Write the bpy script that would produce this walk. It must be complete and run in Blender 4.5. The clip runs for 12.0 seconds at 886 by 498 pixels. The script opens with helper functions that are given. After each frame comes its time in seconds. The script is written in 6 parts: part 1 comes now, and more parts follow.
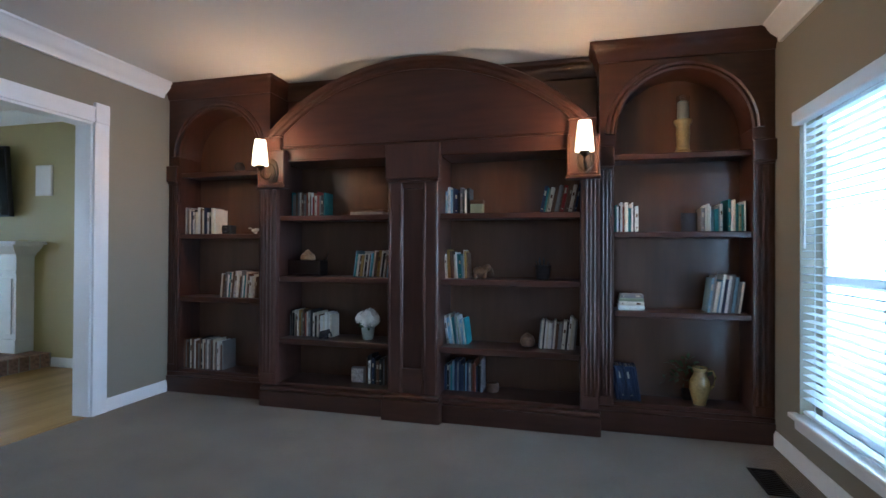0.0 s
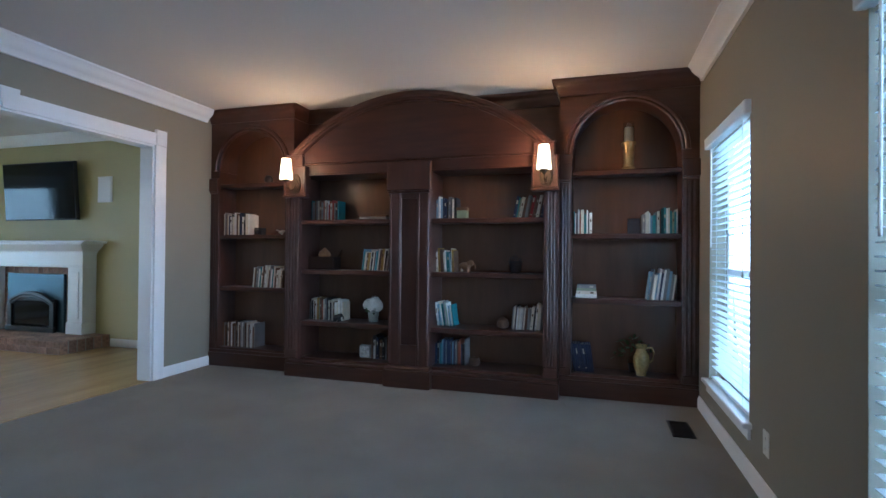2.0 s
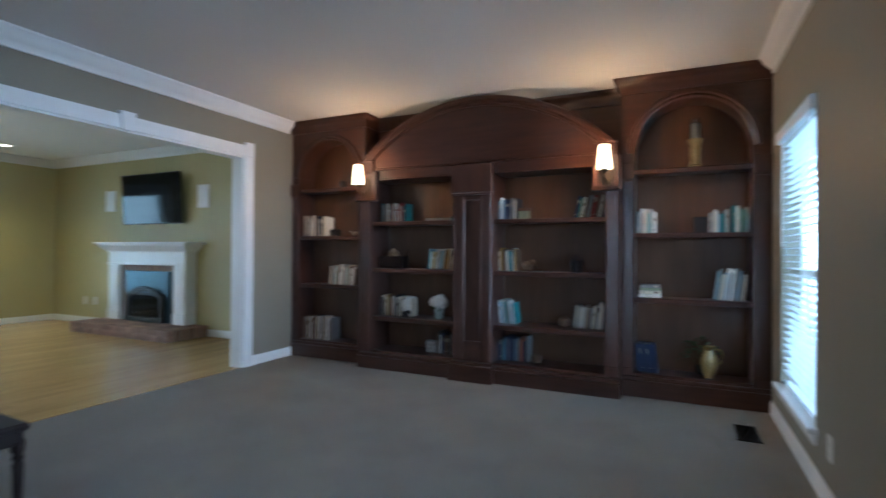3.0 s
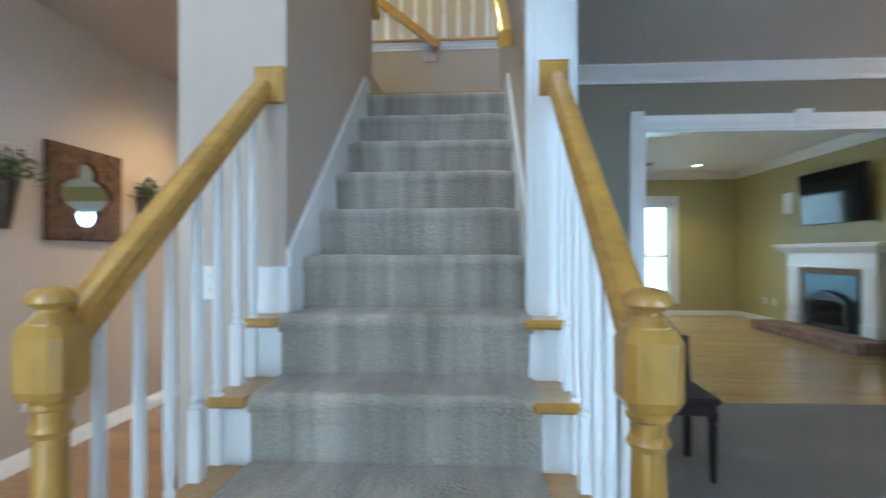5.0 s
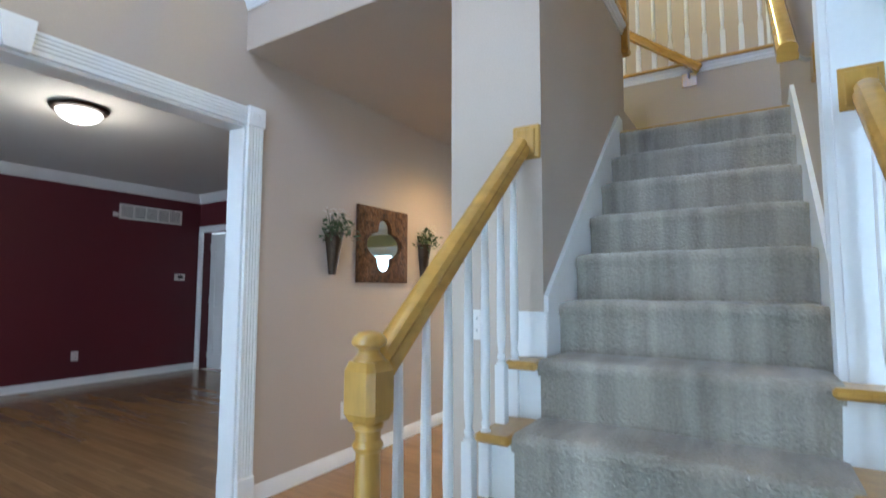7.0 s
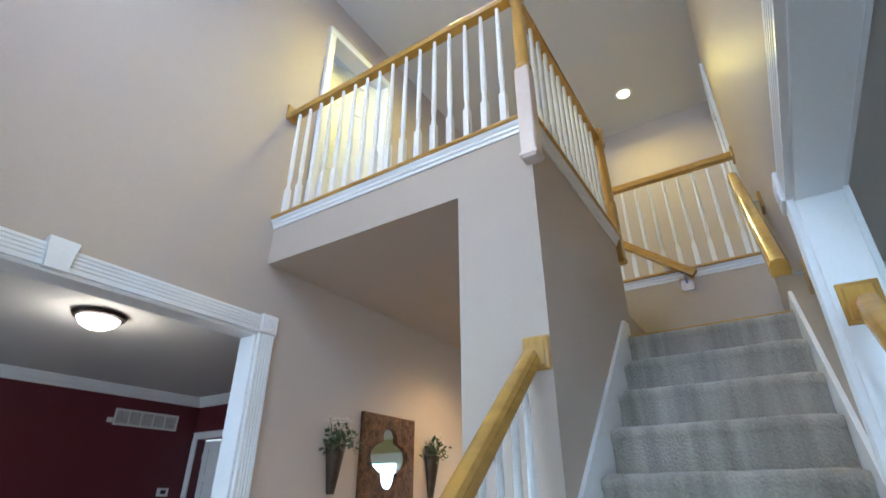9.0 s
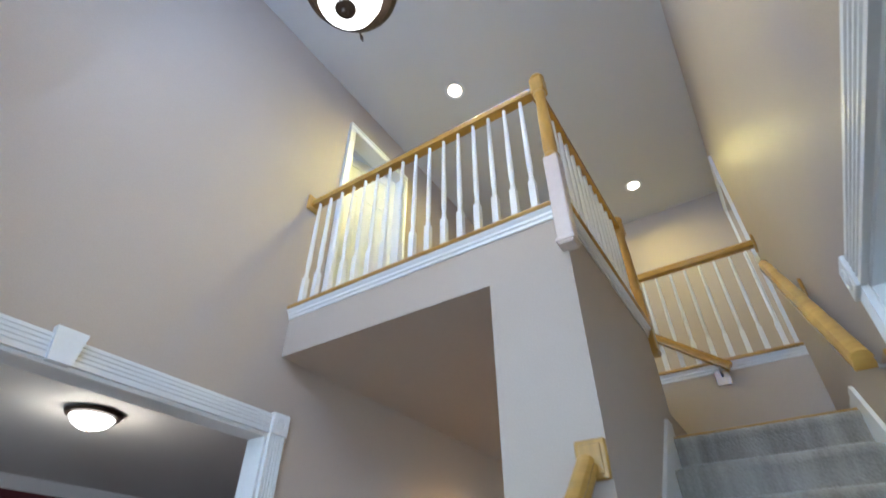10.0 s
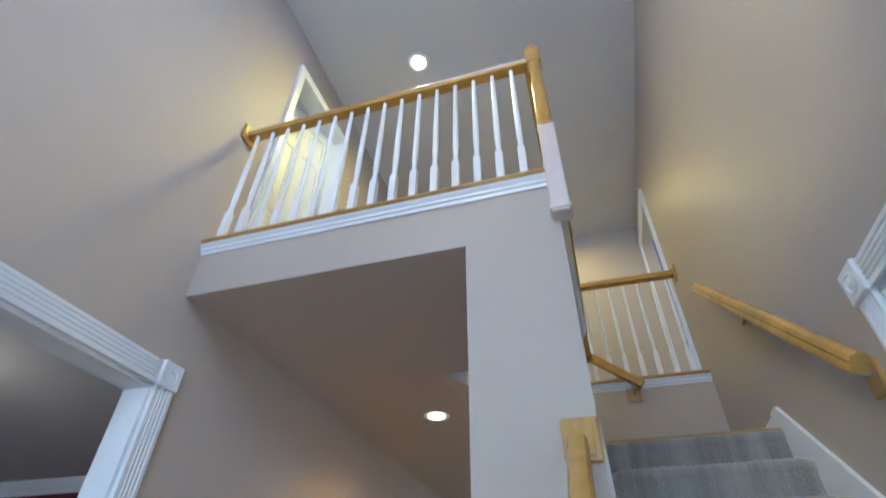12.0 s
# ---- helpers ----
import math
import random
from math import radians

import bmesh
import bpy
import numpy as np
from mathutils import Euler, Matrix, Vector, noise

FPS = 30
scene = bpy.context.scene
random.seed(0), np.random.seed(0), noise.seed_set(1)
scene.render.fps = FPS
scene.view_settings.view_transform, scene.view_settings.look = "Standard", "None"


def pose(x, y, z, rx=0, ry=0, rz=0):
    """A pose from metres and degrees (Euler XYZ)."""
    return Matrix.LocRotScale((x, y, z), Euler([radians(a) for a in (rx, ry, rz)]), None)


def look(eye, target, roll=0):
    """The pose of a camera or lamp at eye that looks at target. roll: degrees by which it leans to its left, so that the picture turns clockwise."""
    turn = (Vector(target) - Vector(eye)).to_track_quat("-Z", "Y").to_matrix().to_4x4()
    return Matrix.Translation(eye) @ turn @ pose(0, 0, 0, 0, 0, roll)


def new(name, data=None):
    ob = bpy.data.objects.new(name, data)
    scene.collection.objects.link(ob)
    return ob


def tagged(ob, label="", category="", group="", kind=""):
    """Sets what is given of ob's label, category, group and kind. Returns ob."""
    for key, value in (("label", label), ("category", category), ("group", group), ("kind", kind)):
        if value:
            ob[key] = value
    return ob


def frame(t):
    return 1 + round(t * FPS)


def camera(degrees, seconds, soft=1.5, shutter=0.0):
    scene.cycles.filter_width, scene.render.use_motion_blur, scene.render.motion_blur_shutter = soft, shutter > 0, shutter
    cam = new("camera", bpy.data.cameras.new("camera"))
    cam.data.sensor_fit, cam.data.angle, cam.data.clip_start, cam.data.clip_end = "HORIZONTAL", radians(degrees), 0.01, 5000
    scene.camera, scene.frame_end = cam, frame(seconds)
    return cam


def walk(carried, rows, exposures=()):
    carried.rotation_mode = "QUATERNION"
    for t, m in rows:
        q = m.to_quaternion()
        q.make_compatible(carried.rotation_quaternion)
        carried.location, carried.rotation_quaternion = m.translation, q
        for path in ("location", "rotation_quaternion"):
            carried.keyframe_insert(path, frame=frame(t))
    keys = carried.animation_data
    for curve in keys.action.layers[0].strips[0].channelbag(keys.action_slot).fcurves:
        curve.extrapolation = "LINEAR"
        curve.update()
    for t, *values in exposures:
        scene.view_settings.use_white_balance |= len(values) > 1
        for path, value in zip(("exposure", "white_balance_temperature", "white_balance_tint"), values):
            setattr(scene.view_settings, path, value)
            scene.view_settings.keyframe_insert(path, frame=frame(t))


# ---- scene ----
cam = camera(83.4, 12.0, soft=1.5, shutter=0.5)
PATH = [
    (0, (0.425, 0.225, 1.197), (-0.077, 2.161, 1.212), 0.3),
    (0.5, (0.591, 0.049, 1.198), (0.05, 1.975, 1.211), 0.3),
    (1, (0.739, -0.12, 1.2), (0.182, 1.8, 1.212), 0.3),
    (1.5, (0.831, -0.321, 1.189), (0.26, 1.595, 1.204), 0.4),
    (2, (0.867, -0.483, 1.17), (0.292, 1.432, 1.189), 0.5),
    (2.5, (0.934, -0.556, 1.16), (0.338, 1.353, 1.183), 0.5),
    (3, (1.018, -0.612, 1.178), (0.168, 1.198, 1.19), 0.4),
    (3.5, (1.058, -0.69, 1.201), (-0.263, 0.812, 1.196), 0.4),
    (3.7, (1.076, -0.705, 1.182), (-0.399, 0.645, 1.178), 0.5),
    (5.3, (1.062, -0.64, 1.156), (-0.896, -1.05, 1.179), -0.1),
    (5.5, (1.074, -0.649, 1.152), (-0.849, -1.199, 1.176), 0.0),
    (6, (1.086, -0.66, 1.155), (-0.741, -1.472, 1.176), 0.1),
    (6.5, (1.093, -0.665, 1.157), (-0.641, -1.662, 1.182), 0.2),
    (7, (1.104, -0.647, 1.2), (-0.585, -1.706, 1.36), 0.1),
    (7.5, (1.113, -0.639, 1.219), (-0.534, -1.687, 1.652), 0.0),
    (7.7, (1.115, -0.636, 1.205), (-0.502, -1.681, 1.736), 0.0),
    (9.3, (1.106, -0.666, 1.267), (-0.358, -1.615, 2.245), -0.1),
    (9.5, (1.104, -0.699, 1.27), (-0.33, -1.632, 2.306), -0.1),
    (10, (1.092, -0.829, 1.311), (-0.24, -1.697, 2.524), -0.1),
    (10.5, (1.109, -0.93, 1.313), (-0.136, -1.719, 2.665), 0.0),
    (11, (1.051, -1.05, 1.307), (-0.231, -1.712, 2.692), 0.5),
    (11.5, (0.953, -1.199, 1.306), (-0.411, -1.706, 2.678), 0.9),
    (12, (0.901, -1.317, 1.276), (-0.587, -1.783, 2.528), 0.8),
]
EXPOSURES = [(0.0, -0.48, 5050, 13.3), (2.0, -0.45, 4980, 12.8), (2.6, -0.43, 5060, 12.6), (3.0, -0.40, 5080, 10.5), (3.6, -0.33, 5200, 9), (5.2, -0.28, 5440, 9.4), (7.0, -0.27, 5500, 11.2), (9.5, -0.43, 5540, 12.6), (12.0, -0.62, 5300, 13)]
walk(cam, [(t, look(eye, target, roll)) for t, eye, target, roll in PATH], EXPOSURES)

# ---------------------------------------------------------------- world and daylight
world = bpy.data.worlds.new("world")
scene.world = world
world.use_nodes = True
wn = world.node_tree
sky = wn.nodes.new("ShaderNodeTexSky")
sky.sky_type, sky.sun_disc = "NISHITA", False
sky.sun_elevation, sky.sun_rotation = radians(42), radians(200)
wn.links.new(sky.outputs[0], wn.nodes["Background"].inputs[0])
wn.nodes["Background"].inputs[1].default_value = 0.12

sun_data = bpy.data.lights.new("sun", "SUN")
sun_data.energy, sun_data.angle, sun_data.color = 2.5, radians(0.6), (1.0, 0.95, 0.88)
sun = new("sun", sun_data)
sun.matrix_world = look((-20, -9, 19), (0, 0, 0))


def area_light(name, place, target, w, h, watts, color):
    d = bpy.data.lights.new(name, "AREA")
    d.shape, d.size, d.size_y, d.energy, d.color = "RECTANGLE", w, h, watts, color
    ob = new(name, d)
    ob.matrix_world = look(place, target)
    return ob


def bulb(name, place, watts, color, radius=0.03):
    d = bpy.data.lights.new(name, "POINT")
    d.energy, d.color, d.shadow_soft_size = watts, color, radius
    ob = new(name, d)
    ob.location = place
    return ob


def spot(name, place, watts, color, degrees=110):
    d = bpy.data.lights.new(name, "SPOT")
    d.energy, d.color, d.spot_size, d.spot_blend, d.shadow_soft_size = watts, color, radians(degrees), 0.95, 0.09
    ob = new(name, d)
    ob.location = place
    return ob


DAY, WARM, CLEAR = (0.78, 0.90, 1.0), (1.0, 0.54, 0.22), (1.0, 0.80, 0.37)
# daylight just outside the windows of each room, save the bedroom
area_light("daylight_office_window_a", (1.86, 2.965, 1.15), (0, 2.965, 1.05), 1.34, 1.80, 86, (0.64, 0.85, 1.0))
area_light("daylight_office_window_b", (1.86, 0.85, 1.15), (0, 0.85, 1.05), 1.34, 1.80, 86, (0.64, 0.85, 1.0))
area_light("daylight_front_door", (1.86, -1.75, 1.3), (0, -1.75, 1.75), 1.5, 2.2, 18, DAY)
area_light("daylight_front_upper", (1.86, -1.75, 4.0), (-1.5, -1.75, 3.5), 1.5, 1.5, 84, (0.54, 0.68, 1.0))
area_light("daylight_family_window", (-8.68, 2.48, 1.2), (-5, 2.62, 0.9), 0.95, 1.7, 30, (0.55, 0.90, 1.0))
area_light("daylight_family_back", (-8.68, -0.6, 1.3), (-5, -0.6, 1.0), 2.0, 1.7, 112, (1.0, 0.98, 0.88))
# dining daylight is added, coming through window_6, which is out of view
area_light("daylight_dining", (3.54, -5.4, 1.4), (0, -5.4, 1.0), 1.8, 1.7, 62, DAY)
# fill lamp added inside the windowless bedroom to brighten its doorway
area_light("daylight_bedroom", (-1.2, -5.0, 4.2), (-1.2, -3.2, 4.0), 1.2, 1.2, 22, DAY)
# lamps of the place
bulb("sconce_bulb", (-1.83, 3.46, 1.93), 22, WARM, 0.03)
bulb("sconce_bulb", (0.50, 3.46, 1.93), 22, WARM, 0.03)
spot("upper_downlight", (-1.31, -2.26, 5.27), 205, (1.0, 0.82, 0.22), 168)
spot("upper_downlight", (-3.48, -1.23, 5.27), 95, (1.0, 0.80, 0.22), 168)
spot("hall_downlight", (-2.46, -2.40, 2.55), 160, (1.0, 0.66, 0.27), 140)
bulb("pendant_bulb", (0.42, -1.76, 3.58), 32, (1.0, 0.80, 0.30), 0.10)
bulb("dining_bulb", (-0.60, -5.08, 2.42), 18, (1.0, 0.86, 0.64), 0.10)
spot("family_downlight", (-7.70, 3.15, 2.62), 85, CLEAR)
spot("family_downlight", (-6.2, 1.2, 2.62), 85, CLEAR)


# ---------------------------------------------------------------- materials
def material(name, color, rough=0.6, metal=0.0, vary=0.12, scale=3.0, fine=60.0, bump=0.05, bump_scale=None,
             stretch=(1, 1, 1), spec=0.5, second=None, emit=None, emit_strength=0.0, per_object=0.0, coat=0.0, sheen=0.0, bands=None, blend=0.45):
    """A surface with colour that varies at a broad and a fine scale, and a fine relief."""
    m = bpy.data.materials.new(name)
    m.use_nodes = True
    nt, n = m.node_tree, m.node_tree.nodes
    b = n["Principled BSDF"]
    b.inputs["Roughness"].default_value, b.inputs["Metallic"].default_value = rough, metal
    b.inputs["Specular IOR Level"].default_value = spec
    b.inputs["Coat Weight"].default_value, b.inputs["Coat Roughness"].default_value = coat, 0.12
    b.inputs["Sheen Weight"].default_value = sheen
    co, mp = n.new("ShaderNodeTexCoord"), n.new("ShaderNodeMapping")
    nt.links.new(co.outputs["Object"], mp.inputs[0])
    mp.inputs["Scale"].default_value = stretch
    broad, grain = n.new("ShaderNodeTexNoise"), n.new("ShaderNodeTexNoise")
    broad.inputs["Scale"].default_value, broad.inputs["Detail"].default_value = scale, 4
    grain.inputs["Scale"].default_value, grain.inputs["Detail"].default_value = fine, 3
    if bands:
        mb = n.new("ShaderNodeMapping")
        nt.links.new(co.outputs["Object"], mb.inputs[0])
        mb.inputs["Scale"].default_value = bands
        nt.links.new(mb.outputs[0], broad.inputs["Vector"])
    else:
        nt.links.new(mp.outputs[0], broad.inputs["Vector"])
    nt.links.new(mp.outputs[0], grain.inputs["Vector"])
    mix = n.new("ShaderNodeMix")
    mix.data_type = "FLOAT"
    mix.inputs[0].default_value = blend
    nt.links.new(broad.outputs["Fac"], mix.inputs[2])
    nt.links.new(grain.outputs["Fac"], mix.inputs[3])
    ramp = n.new("ShaderNodeValToRGB")
    dark = second or tuple(c * (1 - 2 * vary) for c in color)
    light = tuple(min(1, c * (1 + vary)) for c in color)
    ramp.color_ramp.elements[0].position, ramp.color_ramp.elements[1].position = 0.32, 0.68
    ramp.color_ramp.elements[0].color, ramp.color_ramp.elements[1].color = (*dark, 1), (*light, 1)
    nt.links.new(mix.outputs[0], ramp.inputs[0])
    out = ramp.outputs[0]
    if per_object:
        info, hsv, mr = n.new("ShaderNodeObjectInfo"), n.new("ShaderNodeHueSaturation"), n.new("ShaderNodeMapRange")
        mr.inputs[3].default_value, mr.inputs[4].default_value = 1 - per_object, 1 + per_object
        nt.links.new(info.outputs["Random"], mr.inputs[0])
        nt.links.new(mr.outputs[0], hsv.inputs["Value"])
        nt.links.new(out, hsv.inputs["Color"])
        out = hsv.outputs[0]
    nt.links.new(out, b.inputs["Base Color"])
    if bump:
        bp = n.new("ShaderNodeBump")
        bp.inputs["Strength"].default_value, bp.inputs["Distance"].default_value = bump, 0.01
        src = grain
        if bump_scale:
            src = n.new("ShaderNodeTexNoise")
            src.inputs["Scale"].default_value, src.inputs["Detail"].default_value = bump_scale, 2
            nt.links.new(mp.outputs[0], src.inputs["Vector"])
        nt.links.new(src.outputs["Fac"], bp.inputs["Height"])
        nt.links.new(bp.outputs[0], b.inputs["Normal"])
    if emit:
        b.inputs["Emission Color"].default_value, b.inputs["Emission Strength"].default_value = (*emit, 1), emit_strength
    return m


PAINT_FOYER = material("taupe_foyer_paint", (0.482, 0.412, 0.345), 0.50, vary=0.03, scale=1.2, fine=140, bump=0.04, spec=0.13)
PAINT_OFFICE = material("olive_taupe_office_paint", (0.25, 0.228, 0.172), 0.5, vary=0.03, scale=1.2, fine=140, bump=0.04)
PAINT_FAMILY = material("olive_family_paint", (0.43, 0.385, 0.18), 0.5, vary=0.03, scale=1.2, fine=140, bump=0.04)
PAINT_DINING = material("maroon_dining_paint", (0.098, 0.014, 0.021), 0.45, vary=0.05, scale=1.2, fine=140, bump=0.04)
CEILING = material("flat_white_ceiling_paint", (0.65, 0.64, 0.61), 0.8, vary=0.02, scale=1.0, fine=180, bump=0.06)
# lighter copy of CEILING: the family room's daylight is put into its colour
CEILING_DAYLIT = material("bright_white_ceiling_paint", (0.82, 0.82, 0.80), 0.8, vary=0.02, scale=1.0, fine=180, bump=0.06)
TRIM = material("white_semigloss_trim_paint", (0.78, 0.79, 0.79), 0.32, vary=0.02, scale=4, fine=60, bump=0.02)
CARPET = material("grey_beige_plush_carpet", (0.245, 0.225, 0.185), 0.95, vary=0.16, scale=2.2, fine=420, bump=0.7, bump_scale=500, spec=0.1, sheen=0.3)
STAIR_CARPET = material("grey_stair_carpet", (0.385, 0.352, 0.298), 0.95, vary=0.20, scale=3.0, fine=110, bump=1.0, bump_scale=95, bands=(0.9, 4.4, 0.25), blend=0.28, spec=0.1, sheen=0.25)
OAK = material("honey_oak_varnish", (0.48, 0.272, 0.056), 0.28, vary=0.14, scale=5, fine=45, bump=0.03, stretch=(1, 1, 0.25), coat=0.35)
OAK_RAIL = material("honey_oak_rail_varnish", (0.49, 0.277, 0.056), 0.27, vary=0.14, scale=5, fine=40, bump=0.03, stretch=(0.3, 0.3, 1), coat=0.35)
OAK_FLOOR = material("oak_strip_floor", (0.315, 0.180, 0.080), 0.26, vary=0.14, scale=6, fine=50, bump=0.03, stretch=(1, 0.08, 1), per_object=0.12, coat=0.25)
OAK_UNDER = material("dark_floor_joints", (0.10, 0.05, 0.025), 0.6)
WALNUT = material("dark_walnut_stain", (0.061, 0.0250, 0.0170), 0.30, vary=0.24, scale=4, fine=30, bump=0.02, stretch=(1, 1, 0.12), coat=0.10)
WALNUT_H = material("dark_walnut_stain_cross_grain", (0.061, 0.0250, 0.0170), 0.30, vary=0.24, scale=4, fine=30, bump=0.02, stretch=(0.12, 1, 1), coat=0.10)
WALNUT_BACK = material("walnut_back_panel", (0.112, 0.053, 0.028), 0.31, vary=0.22, scale=2.4, fine=12, bump=0.015, stretch=(1, 1, 0.18), coat=0.35)
ESPRESSO = material("espresso_chair_wood", (0.020, 0.011, 0.009), 0.55, spec=0.25, vary=0.2, scale=6, fine=40, bump=0.04, stretch=(1, 1, 0.2))
BLACK = material("black_metal", (0.02, 0.02, 0.02), 0.4, 0.3, vary=0.1)
BRONZE = material("oil_rubbed_bronze", (0.075, 0.052, 0.035), 0.38, 0.8, vary=0.25, scale=14, fine=80, bump=0.05)
STEEL = material("brushed_nickel", (0.55, 0.54, 0.52), 0.3, 1.0, vary=0.05)
PLASTIC = material("white_plastic", (0.75, 0.74, 0.70), 0.4, vary=0.02)
BLIND = material("white_blind_slat", (0.80, 0.83, 0.84), 0.45, vary=0.02)
bn = BLIND.node_tree
glow = bn.nodes.new("ShaderNodeBsdfTranslucent")
glow.inputs["Color"].default_value = (0.78, 0.86, 0.88, 1)
both = bn.nodes.new("ShaderNodeMixShader")
both.inputs[0].default_value = 0.35
bn.links.new(bn.nodes["Principled BSDF"].outputs[0], both.inputs[1])
bn.links.new(glow.outputs[0], both.inputs[2])
bn.links.new(both.outputs[0], bn.nodes["Material Output"].inputs[0])
BRICK = material("brown_hearth_brick", (0.34, 0.215, 0.165), 0.85, vary=0.3, scale=30, fine=160, bump=0.3, per_object=0.3)
MORTAR = material("grey_mortar", (0.32, 0.30, 0.27), 0.9, vary=0.12, scale=20, fine=200, bump=0.3)
SCREEN = material("dark_tv_screen", (0.006, 0.007, 0.009), 0.08, vary=0.02, bump=0, spec=0.18)
GLASSLIT = material("lit_frosted_glass", (0.9, 0.85, 0.75), 0.4, bump=0, emit=(1.0, 0.74, 0.40), emit_strength=6.0)
BOWLLIT = material("lit_white_glass_bowl", (0.9, 0.9, 0.86), 0.3, bump=0, emit=(1.0, 0.93, 0.80), emit_strength=7)
CANLIT = material("lit_downlight_lens", (0.9, 0.9, 0.85), 0.4, bump=0, emit=(1.0, 0.82, 0.55), emit_strength=14)
OUTSIDE = material("bright_garden_beyond", (0.5, 0.6, 0.55), 0.9, bump=0, scale=0.8, fine=6, emit=(0.80, 0.95, 1.0), emit_strength=6.0)


def glass(name, color=(0.92, 0.97, 0.98), rough=0.0):
    m = bpy.data.materials.new(name)
    m.use_nodes = True
    b = m.node_tree.nodes["Principled BSDF"]
    b.inputs["Base Color"].default_value, b.inputs["Roughness"].default_value = (*color, 1), rough
    b.inputs["Transmission Weight"].default_value, b.inputs["IOR"].default_value = 1.0, 1.45
    return m


PANE = glass("window_glass")
MIRROR = material("mirror_silver", (0.88, 0.9, 0.9), 0.03, 1.0, vary=0.0, bump=0)


# ---------------------------------------------------------------- mesh tools
class Mesh:
    """Collects faces in world metres; becomes one object."""

    def __init__(self):
        self.v, self.f, self.m = [], [], []

    def add(self, verts, faces, mi=0):
        n = len(self.v)
        self.v += [tuple(p) for p in verts]
        self.f += [tuple(n + i for i in q) for q in faces]
        self.m += [mi] * len(faces)
        return self

    def box(self, x0, y0, z0, x1, y1, z1, c=0.0, mi=0, turn=None):
        x0, x1, y0, y1, z0, z1 = min(x0, x1), max(x0, x1), min(y0, y1), max(y0, y1), min(z0, z1), max(z0, z1)
        c = min(c, 0.45 * min(x1 - x0, y1 - y0, z1 - z0))
        if c <= 0:
            v = [(x, y, z) for x in (x0, x1) for y in (y0, y1) for z in (z0, z1)]
            f = [(0, 1, 3, 2), (4, 6, 7, 5), (0, 4, 5, 1), (2, 3, 7, 6), (0, 2, 6, 4), (1, 5, 7, 3)]
        else:
            lo, hi, v, idx = (x0, y0, z0), (x1, y1, z1), [], {}
            for s in [(a, b, d) for a in (0, 1) for b in (0, 1) for d in (0, 1)]:
                for ax in range(3):
                    p = [(hi[i] if s[i] else lo[i]) + ((-c if s[i] else c) if i != ax else 0) for i in range(3)]
                    idx[s, ax] = len(v)
                    v.append(p)
            f = []
            for ax in range(3):
                o = [i for i in range(3) if i != ax]
                for side in (0, 1):
                    q = []
                    for a, b in ((0, 0), (1, 0), (1, 1), (0, 1)):
                        s = [0, 0, 0]
                        s[ax], s[o[0]], s[o[1]] = side, a, b
                        q.append(idx[tuple(s), ax])
                    f.append(tuple(q if (side == 1) == (ax != 1) else q[::-1]))
                for a in (0, 1):
                    for b in (0, 1):
                        s, t = [0, 0, 0], [0, 0, 0]
                        s[ax], t[ax] = 0, 1
                        s[o[0]] = t[o[0]] = a
                        s[o[1]] = t[o[1]] = b
                        s, t = tuple(s), tuple(t)
                        f.append((idx[s, o[0]], idx[t, o[0]], idx[t, o[1]], idx[s, o[1]]))
            for s in [(a, b, d) for a in (0, 1) for b in (0, 1) for d in (0, 1)]:
                f.append((idx[s, 0], idx[s, 1], idx[s, 2]))
        if turn is not None:
            v = [turn @ Vector(p) for p in v]
        return self.add(v, f, mi)

    def prism(self, poly, axis, a0, a1, mi=0):
        """A closed outline of (u, w), drawn out along the axis: x takes (y, z), y takes (x, z), z takes (x, y)."""
        put = {"x": lambda u, w, a: (a, u, w), "y": lambda u, w, a: (u, a, w), "z": lambda u, w, a: (u, w, a)}[axis]
        n = len(poly)
        v = [put(u, w, a0) for u, w in poly] + [put(u, w, a1) for u, w in poly]
        f = [(i, (i + 1) % n, n + (i + 1) % n, n + i) for i in range(n)] + [tuple(range(n))[::-1], tuple(range(n, 2 * n))]
        return self.add(v, f, mi)

    def lathe(self, profile, x, y, z=0.0, seg=20, mi=0, turn=None, sx=1.0, sy=1.0):
        """profile: (radius, height) from the bottom up."""
        v, f, n = [], [], len(profile)
        for r, h in profile:
            for k in range(seg):
                a = 2 * math.pi * k / seg
                v.append((r * math.cos(a) * sx, r * math.sin(a) * sy, h))
        for i in range(n - 1):
            for k in range(seg):
                f.append((i * seg + k, i * seg + (k + 1) % seg, (i + 1) * seg + (k + 1) % seg, (i + 1) * seg + k))
        f += [tuple(range(seg))[::-1], tuple((n - 1) * seg + k for k in range(seg))]
        t = Matrix.Translation((x, y, z)) @ (turn or Matrix.Identity(4))
        return self.add([t @ Vector(p) for p in v], f, mi)

    def tube(self, pts, r, seg=8, mi=0):
        """A round bar along points."""
        v, f = [], []
        pts = [Vector(p) for p in pts]
        for i, p in enumerate(pts):
            d = (pts[min(i + 1, len(pts) - 1)] - pts[max(i - 1, 0)]).normalized()
            a = d.cross(Vector((0, 0, 1)) if abs(d.z) < 0.95 else Vector((1, 0, 0))).normalized()
            b = d.cross(a)
            v += [p + (a * math.cos(2 * math.pi * k / seg) + b * math.sin(2 * math.pi * k / seg)) * r for k in range(seg)]
        for i in range(len(pts) - 1):
            for k in range(seg):
                f.append((i * seg + k, i * seg + (k + 1) % seg, (i + 1) * seg + (k + 1) % seg, (i + 1) * seg + k))
        f += [tuple(range(seg)), tuple((len(pts) - 1) * seg + k for k in range(seg))]
        return self.add(v, f, mi)

